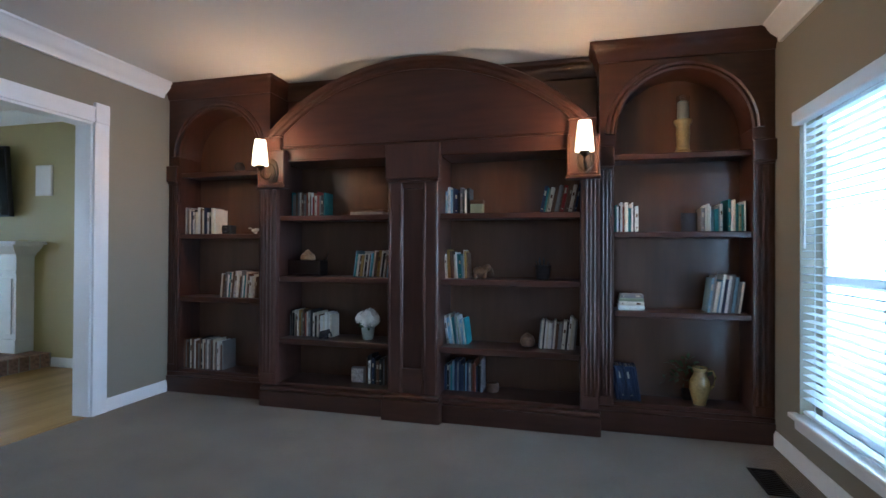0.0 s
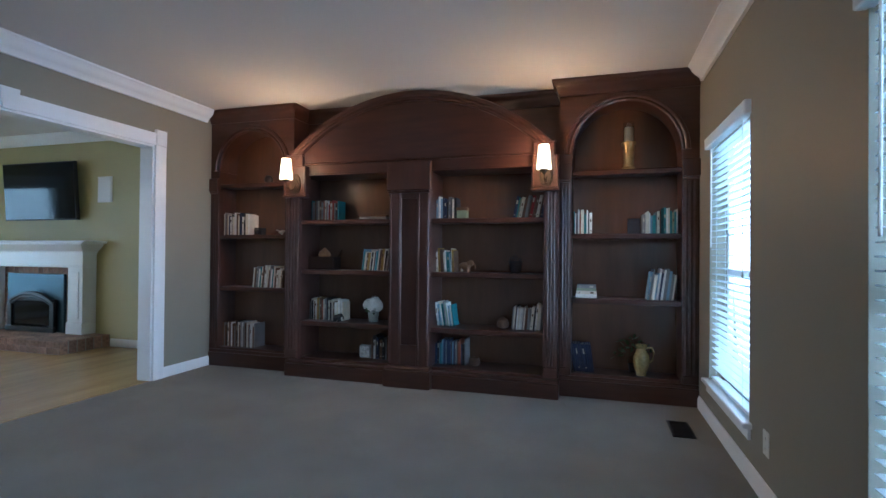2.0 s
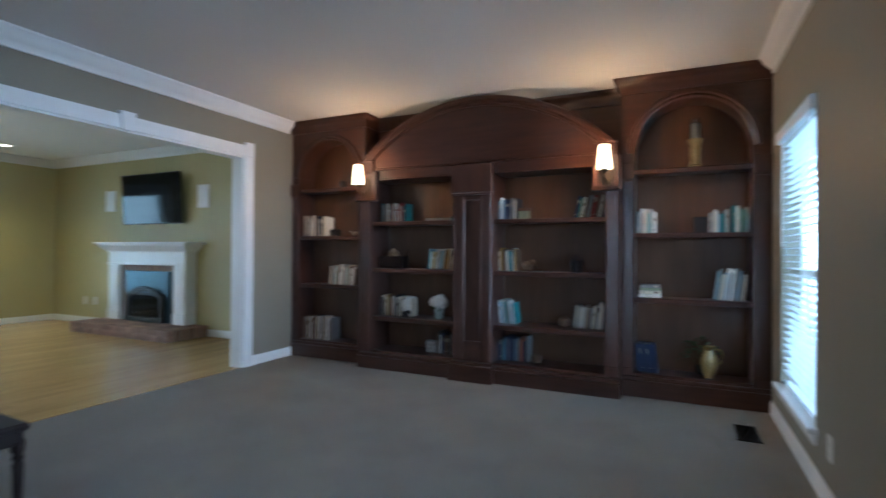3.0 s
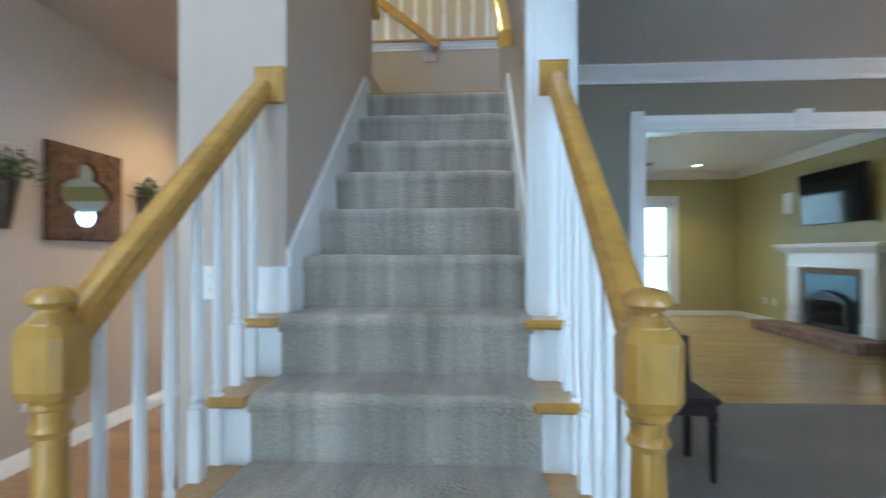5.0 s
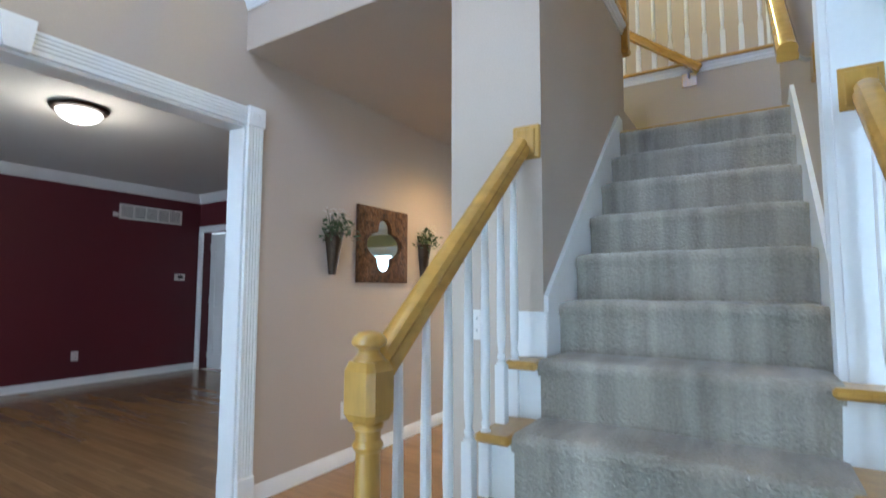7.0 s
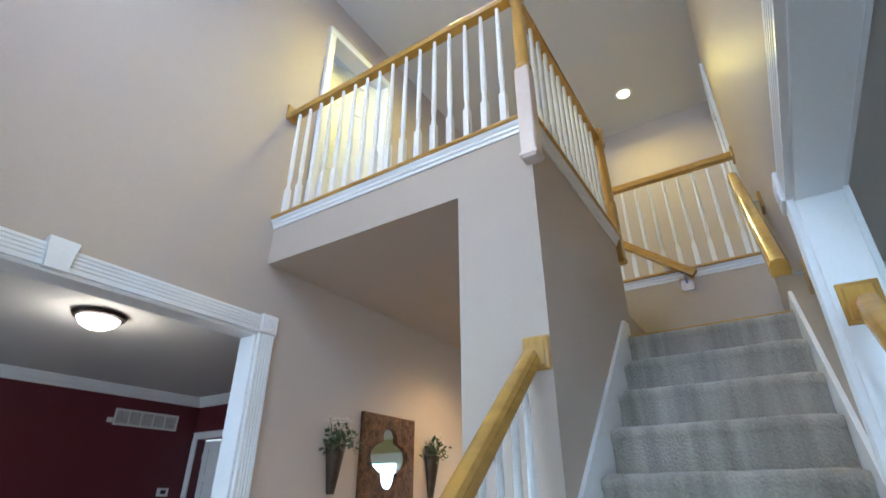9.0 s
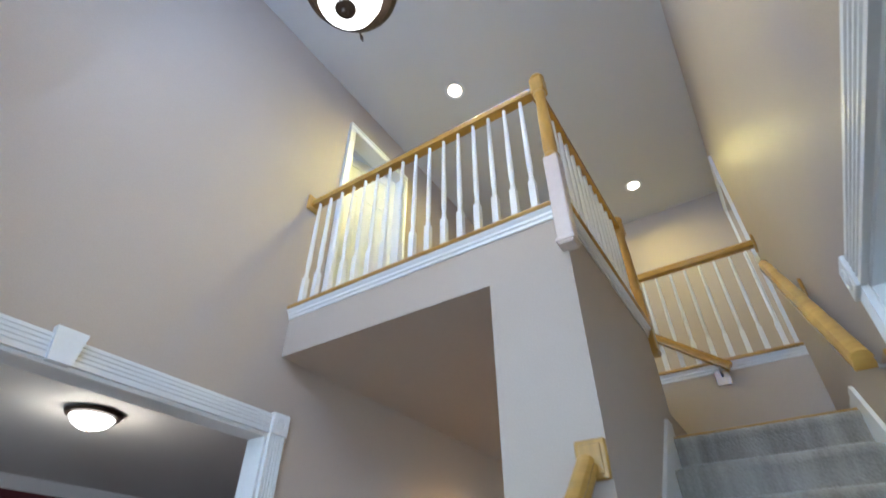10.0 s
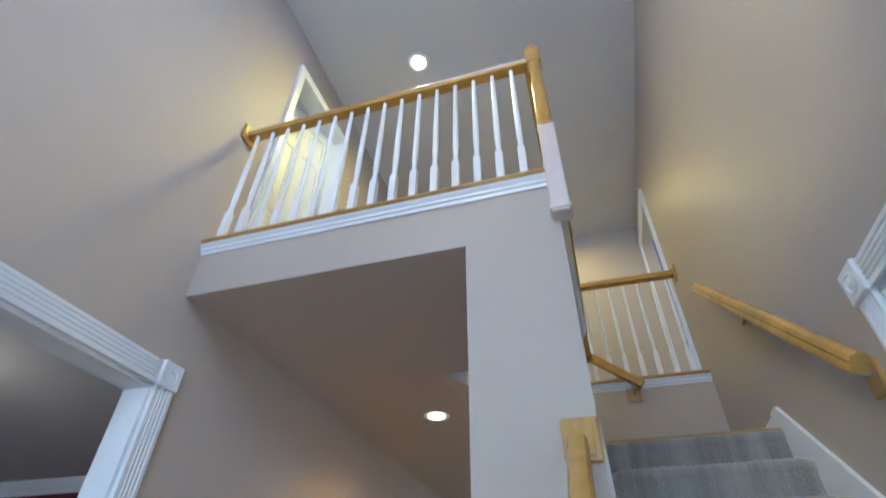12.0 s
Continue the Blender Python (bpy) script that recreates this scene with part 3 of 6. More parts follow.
window("window_1", OFF_E, 1.82, 2.50, 3.43, 0.30, 1.98, -1, "white sash window with a painted sill")
window("window_2", OFF_E, 1.82, 0.38, 1.32, 0.30, 1.98, -1, "white sash window with a painted sill")
window("window_3", FAM_W, -8.64, 1.98, 2.98, 0.31, 2.06, 1, "white cased window of the family room", cased=0.17, half=True)
window("window_4", FAM_W, -8.64, -1.60, 0.40, 0.50, 2.13, 1, "white cased double window of the family room", cased=0.14)
window("window_5", OFF_E, 1.82, -2.50, -1.00, 3.25, 4.75, -1, "tall white window over the front door", blinds=False, cased=0.1)
# added out of view to let light into the dining room
window("window_6", 3.36, 3.50, -6.3, -4.5, 0.5, 2.2, -1, "wide white dining room window, unseen and added for light", blinds=False, cased=0.1)
window("window_7", OFF_E, 1.82, -2.50, -1.00, 0.10, 2.45, -1, "glazed white front door and side lights", blinds=False, cased=0.1)


def door(name, width, height, m, label, hinge_side=1):
    """A white six-panel door; its hinge edge stands at the origin and it runs along +x."""
    d = thing(name, (0, 0, 0), label, "door")
    t = 0.036
    leaf = Mesh()
    stile, rails = 0.11, [0.0, 0.22, 0.80, 0.92, 1.50, 1.60, height - 0.11, height]
    rows = [(rails[1], rails[2]), (rails[3], rails[4]), (rails[5], rails[6])]
    cols = [(stile, width / 2 - 0.05), (width / 2 + 0.05, width - stile)]
    leaf.box(0, 0, 0.01, stile, t, height).box(width - stile, 0, 0.01, width, t, height).box(width / 2 - 0.05, 0, 0.01, width / 2 + 0.05, t, height)
    for a, b in ((0.01, rails[1]), (rails[2], rails[3]), (rails[4], rails[5]), (rails[6], height)):
        for c0, c1 in cols:
            leaf.box(c0, 0, a, c1, t, b)
    link("leaf", leaf, TRIM, d)
    for z0, z1 in rows:
        for c0, c1 in cols:
            p = Mesh()
            p.box(c0, t * 0.28, z0, c1, t * 0.72, z1)
            p.box(c0 + 0.03, 0.005, z0 + 0.03, c1 - 0.03, t - 0.005, z1 - 0.03, 0.004)
            link("panel", p, TRIM, d)
    for y, s in ((0, -1), (t, 1)):
        turn = Matrix.Rotation(radians(90 * -s), 4, "X")
        link("knob", Mesh().lathe([(0.028, 0), (0.028, 0.006), (0.010, 0.010), (0.010, 0.035), (0.024, 0.042), (0.028, 0.056), (0.018, 0.068), (0.002, 0.070)], width - 0.06, y, 0.95, 16, turn=turn), STEEL, d)
    for z in (0.2, height / 2, height - 0.2):
        link("hinge", Mesh().lathe([(0.007, 0), (0.007, 0.09)], -0.006, -0.004 if hinge_side > 0 else t + 0.004, z - 0.045, 8), STEEL, d)
    d.matrix_basis = m
    return d


door("door_upper_bedroom", 0.69, 1.95, pose(-1.625, SOUTH - 0.10, UP, 0, 0, -14), "white six-panel bedroom door standing ajar")
door("door_upper_room", 0.79, 2.04, pose(-3.25, MID_N - 0.05, UP, 0, 0, 158), "white six-panel upper room door standing ajar")
door("door_dining_back", 0.80, 2.03, pose(-3.47, -7.735, 0, 0, 0, 93), "white six-panel door standing barely ajar in the dining room")


# ---------------------------------------------------------------- stairs
RISE, GOING = 0.193, 0.225


def nose(k):
    return 0.604 - GOING * k


stairs = tagged(new("staircase"), "carpeted stairs with oak tread ends and white stringers", "stairs", "", "structure")


def step_outline(x, z, back, low):
    r = 0.014
    pts = [(x - r, low), (x - r, z - 0.062), (x - 0.008, z - 0.052), (x - 0.002, z - 0.042), (x, z - 0.026), (x - 0.004, z - 0.012), (x - 0.016, z - 0.003), (x - 0.034, z)]
    return pts + [(back, z), (back, low)]


def step_object(k, s0, s1):
    me, n = Mesh(), 28
    out = step_outline(nose(k), RISE * k, nose(k + 1) - 0.03, RISE * (k - 1) - (0.0 if k == 1 else 0.015))
    cols = [s0 + (s1 - s0) * i / n for i in range(n + 1)]
    m = len(out)
    v = []
    for i, y in enumerate(cols):
        edge = min(i, n - i)
        for j, (x, z) in enumerate(out):
            w = 0.003 * noise.noise((y * 6.0, k * 3.1, j * 0.3)) if j < m - 1 else 0
            sag = 0.010 if edge == 0 else 0.003 if edge == 1 else 0
            v.append((x + w - (sag if j < m - 2 else 0), y, z + (w - sag if 1 < j < m - 1 else 0)))
    f = [(i * m + j, i * m + (j + 1) % m, (i + 1) * m + (j + 1) % m, (i + 1) * m + j) for i in range(n) for j in range(m)]
    f += [tuple(range(m)), tuple(n * m + j for j in range(m))]
    me.add(v, f)
    return link("carpet_step", me, STAIR_CARPET, stairs, smooth=60)


for k in range(1, 11):
    step_object(k, STAIR_L + 0.020, MID_S - 0.020)
landing = Mesh()
landing.prism(step_outline(nose(11), RISE * 11, -2.95, RISE * 10 - 0.015), "y", STAIR_L + 0.02, MID_S - 0.02)
landing.box(-2.955, STAIR_L - 0.01, RISE * 11 - 0.15, -2.13, STAIR_L + 0.02, RISE * 11)
link("landing_carpet", landing, STAIR_CARPET, stairs, smooth=60)
link("nosing_strip", Mesh().box(nose(11) - 0.040, STAIR_L + 0.021, RISE * 11 - 0.004, nose(11) - 0.012, MID_S - 0.021, RISE * 11 + 0.006, 0.003), OAK, stairs, "thin tan strip along the landing edge")
for j in range(4):
    y = STAIR_L - 0.012 - 0.225 * j
    link("carpet_step", Mesh().box(-2.955, y - 0.26, RISE * (12 + j) - 0.215, -2.125, y, RISE * (12 + j) - 0.002, 0.015), STAIR_CARPET, stairs)
link("step_soffit", Mesh().prism([(BOX_S - 0.001, 2.335), (-2.15, 2.562), (-2.15, 2.574), (BOX_S - 0.001, 2.574)], "x", -2.955, -1.80), PAINT_FOYER, stairs, "painted box under the upper steps")

for k in range(1, 6):
    z = RISE * k - 0.014
    back = max(nose(k + 1) - 0.02, FRONT + 0.002)
    wide = 0.02 if k == 1 else 0.0
    for y0, y1, s0, s1 in ((-1.404 - wide, -1.288, -1.396 - wide, -1.284), (-0.492, -0.344 + wide, -0.490, -0.352 + wide)):
        cap = Mesh().box(back, y0, z - 0.03, nose(k) + 0.012, y1, z, 0.009)
        link("tread_end", cap, OAK, stairs, "honey oak tread end")
        link("stringer_panel", Mesh().box(max(nose(k + 1) - 0.026, FRONT), s0, 0.001, nose(k) - 0.022, s1, z - 0.030), TRIM, stairs, "white painted riser end")


def skirt(y0, y1, x_lo):
    off = 0.10
    s = RISE / GOING
    za = RISE * 11 - s * (x_lo - nose(11)) + off
    poly = [(x_lo, za - 0.36), (x_lo, za), (nose(11), RISE * 11 + off), (nose(11) - 0.10, RISE * 11 + off), (nose(11) - 0.10, RISE * 11 - 0.2)]
    return link("skirt_board", Mesh().prism(poly, "y", y0, y1), TRIM, stairs, "white painted skirt board")


skirt(STAIR_L + 0.001, STAIR_L + 0.019, FRONT)
skirt(MID_S - 0.019, MID_S - 0.001, FRONT - 0.110)
for y0, y1 in ((STAIR_L - 0.125, STAIR_L + 0.019),):
    link("skirt_return", Mesh().box(FRONT, y0, RISE * 5 - 0.015, FRONT + 0.020, y1, 1.118, 0.004), TRIM, stairs)
for x0, y0, x1, y1 in ((-2.958, STAIR_L + 0.02, -2.942, MID_S - 0.02), (-2.94, MID_S - 0.018, nose(11) - 0.10, MID_S - 0.001)):
    link("landing_baseboard", Mesh().box(x0, y0, RISE * 11, x1, y1, RISE * 11 + 0.09, 0.004), TRIM, stairs)

# upper hall edge: oak nosing over a white fascia moulding
edge = tagged(new("upper_hall_edge"), "oak nosing over white fascia moulding", "trim", "", "structure")
fas = [(0, 0), (0.008, 0), (0.010, 0.016), (0.018, 0.022), (0.018, 0.036), (0.030, 0.046), (0.034, 0.056), (0, 0.056)]
NZ = UP - 0.076
link("fascia", Mesh().prism([(FRONT + u, NZ + w) for u, w in fas], "y", SOUTH + 0.002, STAIR_L), TRIM, edge)
link("fascia", Mesh().prism([(STAIR_L + u, NZ + w) for u, w in fas], "x", -2.12, FRONT + 0.034), TRIM, edge)
link("fascia", Mesh().prism([(-2.96 + u, NZ + w) for u, w in fas], "y", -1.99, MID_S - 0.002), TRIM, edge)
link("nosing", Mesh().box(FRONT - 0.11, SOUTH + 0.002, UP - 0.019, FRONT + 0.045, STAIR_L + 0.045, UP + 0.008, 0.009), OAK, edge)
link("nosing", Mesh().box(-2.12, STAIR_L - 0.11, UP - 0.019, FRONT - 0.11, STAIR_L + 0.045, UP + 0.008, 0.009), OAK, edge)
link("nosing", Mesh().box(-3.03, -1.99, UP - 0.019, -2.915, MID_S - 0.002, UP + 0.008, 0.009), OAK, edge)


# ---------------------------------------------------------------- railings
def baluster_mesh(h, block=0.20):
    """A white turned baluster: square foot, ring, vase and a long taper."""
    me = Mesh()
    b = 0.0175
    me.box(-b, -b, 0, b, b, block, 0.002)
    me.lathe([(0.016, block - 0.004), (0.017, block + 0.006), (0.011, block + 0.014), (0.0145, block + 0.024), (0.0145, block + 0.03), (0.010, block + 0.038), (0.014, block + 0.075),
              (0.0155, block + 0.12), (0.0145, block + (h - block) * 0.5), (0.0105, h)], 0, 0, 0, 10)
    ob = link("baluster_stock", me, TRIM)
    data = ob.data
    bpy.data.objects.remove(ob)
    return data


RAIL = [(-0.029, 0.0), (-0.031, 0.018), (-0.026, 0.030), (-0.030, 0.040), (-0.022, 0.056), (-0.008, 0.063), (0.008, 0.063), (0.022, 0.056), (0.030, 0.040), (0.026, 0.030), (0.031, 0.018), (0.029, 0.0)]


def newel(parent, x, y, foot, z_block, top):
    """A turned oak newel with a chamfered block where the rail meets and a mushroom cap."""
    g = 1.13
    n = link("newel", Mesh().lathe([(r * g, z) for r, z in ((0.034, foot), (0.034, foot + 0.2), (0.024, foot + 0.23), (0.030, foot + 0.26), (0.024, foot + 0.29), (0.028, z_block - 0.24), (0.0245, z_block - 0.12), (0.0235, z_block - 0.070),
                                    (0.028, z_block - 0.064), (0.0305, z_block - 0.057), (0.028, z_block - 0.050), (0.0245, z_block - 0.045), (0.0250, z_block - 0.024), (0.0300, z_block - 0.019), (0.0305, z_block - 0.012), (0.027, z_block - 0.006), (0.029, z_block))], x, y, 0, 28), OAK, parent)
    h, c = 0.040 * g, 0.013 * g
    blk = Mesh()
    octo = [(-h + c, -h), (h - c, -h), (h, -h + c), (h, h - c), (h - c, h), (-h + c, h), (-h, h - c), (-h, -h + c)]
    rings = [(0.80, z_block - 0.004), (1.0, z_block + 0.014), (1.0, z_block + 0.104), (0.80, z_block + 0.124)]
    v = [(x + u * s, y + w * s, z) for s, z in rings for u, w in octo]
    f = [(i * 8 + k, i * 8 + (k + 1) % 8, (i + 1) * 8 + (k + 1) % 8, (i + 1) * 8 + k) for i in range(3) for k in range(8)] + [tuple(range(8))[::-1], tuple(24 + k for k in range(8))]
    blk.add(v, f)
    link("newel_block", blk, OAK, n, smooth=20)
    b = z_block + 0.12
    link("newel_cap", Mesh().lathe([(r * g, z) for r, z in ((0.029, b), (0.032, b + 0.004), (0.032, b + 0.008), (0.027, b + 0.014), (0.0205, b + 0.024), (0.0210, b + 0.030), (0.030, b + 0.036), (0.0345, b + 0.041), (0.0350, b + 0.047), (0.031, b + 0.057), (0.022, b + 0.065), (0.010, b + 0.069), (0.001, b + 0.070))], x, y, 0, 28), OAK, n)
    return n


SLOPE = RISE / GOING
for y, rose, lab in ((-1.378, -1.365, "oak stair handrail on white turned balusters beside the hall"), (-0.370, -0.378, "oak stair handrail on white turned balusters beside the office")):
    r = thing("stair_railing", (0.24, y, 0.18), lab, "railing", "stair railings")
    zt = 1.717
    link("handrail", Mesh().sweep(RAIL, (0.245, y, zt - SLOPE * 0.885), (FRONT + 0.018, y, zt)), OAK_RAIL, r)
    newel(r, 0.245, y, RISE - 0.015, 0.918, 1.10)
    link("wall_rosette", Mesh().box(FRONT + 0.001, rose - 0.055, 1.690, FRONT + 0.020, rose + 0.055, 1.822, 0.006).box(FRONT + 0.018, rose - 0.038, 1.706, FRONT + 0.026, rose + 0.038, 1.806, 0.005), OAK, r)
    for k in range(1, 6):
        for x in (nose(k) - 0.135, nose(k) - 0.243):
            if x > FRONT + 0.09 and x < 0.17:
                foot = RISE * k - 0.014
                h = zt - SLOPE * (x - FRONT) - foot + 0.01
                piece("baluster", baluster_mesh(h, 0.19), r, pose(x, y, foot))

UPB = baluster_mesh(3.735 - UP - 0.008, 0.19)
PALE = material("pale_primed_newel_block", (0.62, 0.52, 0.47), 0.4, vary=0.04, scale=6, fine=40, bump=0.03)
RT = 3.735
g = thing("balcony_railing", (FRONT, -1.31, UP), "oak rail on white turned balusters round the upper hall", "railing")
link("handrail", Mesh().sweep(RAIL, (FRONT + 0.005, SOUTH + 0.02, RT), (FRONT + 0.005, -1.31, RT)), OAK_RAIL, g)
link("handrail", Mesh().sweep(RAIL, (FRONT + 0.005, -1.325, RT), (-2.11, -1.325, RT)), OAK_RAIL, g)
link("wall_rosette", Mesh().box(FRONT - 0.055, SOUTH + 0.001, RT - 0.035, FRONT + 0.065, SOUTH + 0.02, RT + 0.095, 0.006), OAK, g)
for i in range(16):
    piece("baluster", UPB, g, pose(FRONT + 0.005, SOUTH + 0.085 + i * 0.1055, UP + 0.007))
for i in range(12):
    piece("baluster", UPB, g, pose(FRONT - 0.115 - i * 0.1085, -1.325, UP + 0.007))


def upper_newel(parent, x, y, foot, tall, mt):
    n = link("newel", Mesh().lathe([(0.040, 3.16), (0.042, 3.18), (0.031, 3.20), (0.036, 3.24), (0.033, 3.45), (0.027, 3.66), (0.035, 3.68), (0.036, 3.70), (0.030, 3.71)], x, y, 0, 24), OAK, parent)
    link("newel_foot", Mesh().box(x - 0.038, y - 0.038, foot, x + 0.038, y + 0.038, 3.17, 0.006).box(x - 0.044, y - 0.044, foot + 0.012, x + 0.044, y + 0.044, foot + 0.034, 0.004), mt, n)
    link("newel_block", Mesh().box(x - 0.040, y - 0.040, 3.70, x + 0.040, y + 0.040, tall - 0.05, 0.010), OAK, n)
    link("newel_cap", Mesh().lathe([(0.036, tall - 0.05), (0.043, tall - 0.042), (0.036, tall - 0.02), (0.020, tall - 0.004), (0.002, tall)], x, y, 0, 20), OAK, n)


upper_newel(g, FRONT + 0.022, -1.300, 2.62, 3.878, PALE)
upper_newel(g, -2.13, -1.310, 2.70, 3.878, OAK)
w = thing("landing_railing", (-2.97, -0.47, UP), "oak rail on white turned balusters above the landing", "railing")
link("handrail", Mesh().sweep(RAIL, (-2.955, MID_S - 0.018, RT + 0.03), (-2.955, -1.96, RT + 0.03)), OAK_RAIL, w)
link("wall_rosette", Mesh().box(-3.015, MID_S - 0.019, RT, -2.90, MID_S - 0.001, RT + 0.12, 0.006), OAK, w)
for i in range(12):
    piece("baluster", UPB, w, pose(-2.955, MID_S - 0.10 - i * 0.117, UP + 0.007))


def wall_rail(p, q, offs, label, brackets):
    r = thing("wall_handrail", p, label, "handrail", "wall handrails")
    link("handrail", Mesh().sweep(RAIL, p, q), OAK_RAIL, r)
    d = Vector(q) - Vector(p)
    for s in brackets:
        at = Vector(p) + d * s
        wall_at = at + Vector(offs)
        link("bracket", Mesh().tube([wall_at + Vector((0, 0, -0.055)), at * 0.35 + wall_at * 0.65 + Vector((0, 0, -0.058)), at * 0.8 + wall_at * 0.2 + Vector((0, 0, -0.03)), at + Vector((0, 0, 0.002))], 0.008, 8), STEEL, r)
        tv = Vector(offs).normalized()
        back = Mesh().box(*(wall_at - Vector((0.05 - abs(tv.x) * 0.045, 0.05 - abs(tv.y) * 0.045, 0.125)) - tv * 0.012), *(wall_at + Vector((0.05 - abs(tv.x) * 0.045, 0.05 - abs(tv.y) * 0.045, -0.020)) - tv * 0.006), 0.004)
        link("rail_block", back, OAK, r)
    return r


wall_rail((-0.79, -0.530, 1.93), (-2.16, -0.530, 3.10), (0, MID_S + 0.530, 0), "oak handrail on the wall beside the stairs", (0.08, 0.74))
wall_rail((-2.895, -0.95, 2.80), (-2.895, -1.86, 3.52), (-0.064, 0, 0), "short oak handrail above the landing", (0.06,))


# ---------------------------------------------------------------- built-in bookcases
def arch_panel(x0, x1, z0, z1, cx, cz, r, y0, y1):
    """A panel with a round-headed opening that is open at its foot; the opening starts at cz and is 2 r wide."""
    n, pts = 28, []
    for i in range(n + 1):
        a = math.pi * i / n
        pts.append((cx - r * math.cos(a), cz + r * math.sin(a)))
    v, f = [], []
    for i, (px, pz) in enumerate(pts):
        t = i / n
        if t < 0.25:
            o = (x0, cz + (z1 - cz) * t / 0.25)
        elif t > 0.75:
            o = (x1, cz + (z1 - cz) * (1 - t) / 0.25)
        else:
            o = (x0 + (x1 - x0) * (t - 0.25) / 0.5, z1)
        for y in (y0, y1):
            v += [(px, y, pz), (o[0], y, o[1])]
    for i in range(n):
        a, b = i * 4, (i + 1) * 4
        f += [(a, b, b + 1, a + 1), (a + 2, a + 3, b + 3, b + 2), (a, a + 2, b + 2, b), (a + 1, b + 1, b + 3, a + 3)]
    f += [(0, 1, 3, 2), (n * 4, n * 4 + 2, n * 4 + 3, n * 4 + 1)]
    me = Mesh().add(v, f)
    if z0 < cz:
        me.box(x0, y0, z0, cx - r, y1, cz).box(cx + r, y0, z0, x1, y1, cz)
    return me


def arch_ring(cx, cz, r0, r1, y0, y1, a0=0.0, a1=math.pi, n=40):
    """A moulded ring of an arch, from radius r0 to r1, standing out from y1 to y0."""
    prof = [(r0, y1), (r0, y0 + 0.010), (r0 + (r1 - r0) * 0.2, y0), (r0 + (r1 - r0) * 0.42, y0 + 0.006), (r0 + (r1 - r0) * 0.6, y0 - 0.006), (r1 - (r1 - r0) * 0.08, y0 - 0.006), (r1, y0 + 0.008), (r1, y1)]
    m, v, f = len(prof), [], []
    for i in range(n + 1):
        a = a0 + (a1 - a0) * i / n
        v += [(cx + r * math.cos(a), y, cz + r * math.sin(a)) for r, y in prof]
    for i in range(n):
        for j in range(m):
            f.append((i * m + j, i * m + (j + 1) % m, (i + 1) * m + (j + 1) % m, (i + 1) * m + j))
    f += [tuple(range(m)), tuple(n * m + j for j in range(m))]
    return Mesh().add(v, f)


def ribs(parent, x0, x1, y, z0, z1, n):
    """Rounded upright reeds on a pilaster face, each a part."""
    w = (x1 - x0) / n
    for i in range(n):
        a, b = x0 + i * w + w * 0.14, x0 + (i + 1) * w - w * 0.14
        c, r = (a + b) / 2, (b - a) / 2
        poly = [(c - r, y + 0.002)] + [(c - r * math.cos(math.pi * k / 6), y - r * 0.75 * math.sin(math.pi * k / 6)) for k in range(1, 6)] + [(c + r, y + 0.002)]
        link("reed", Mesh().prism(poly, "z", z0, z1), WALNUT, parent)


CORN = [(0, 0), (0.012, 0), (0.016, 0.02), (0.030, 0.045), (0.036, 0.07), (0.060, 0.090), (0.078, 0.10), (0.085, 0.125), (0, 0.125)]


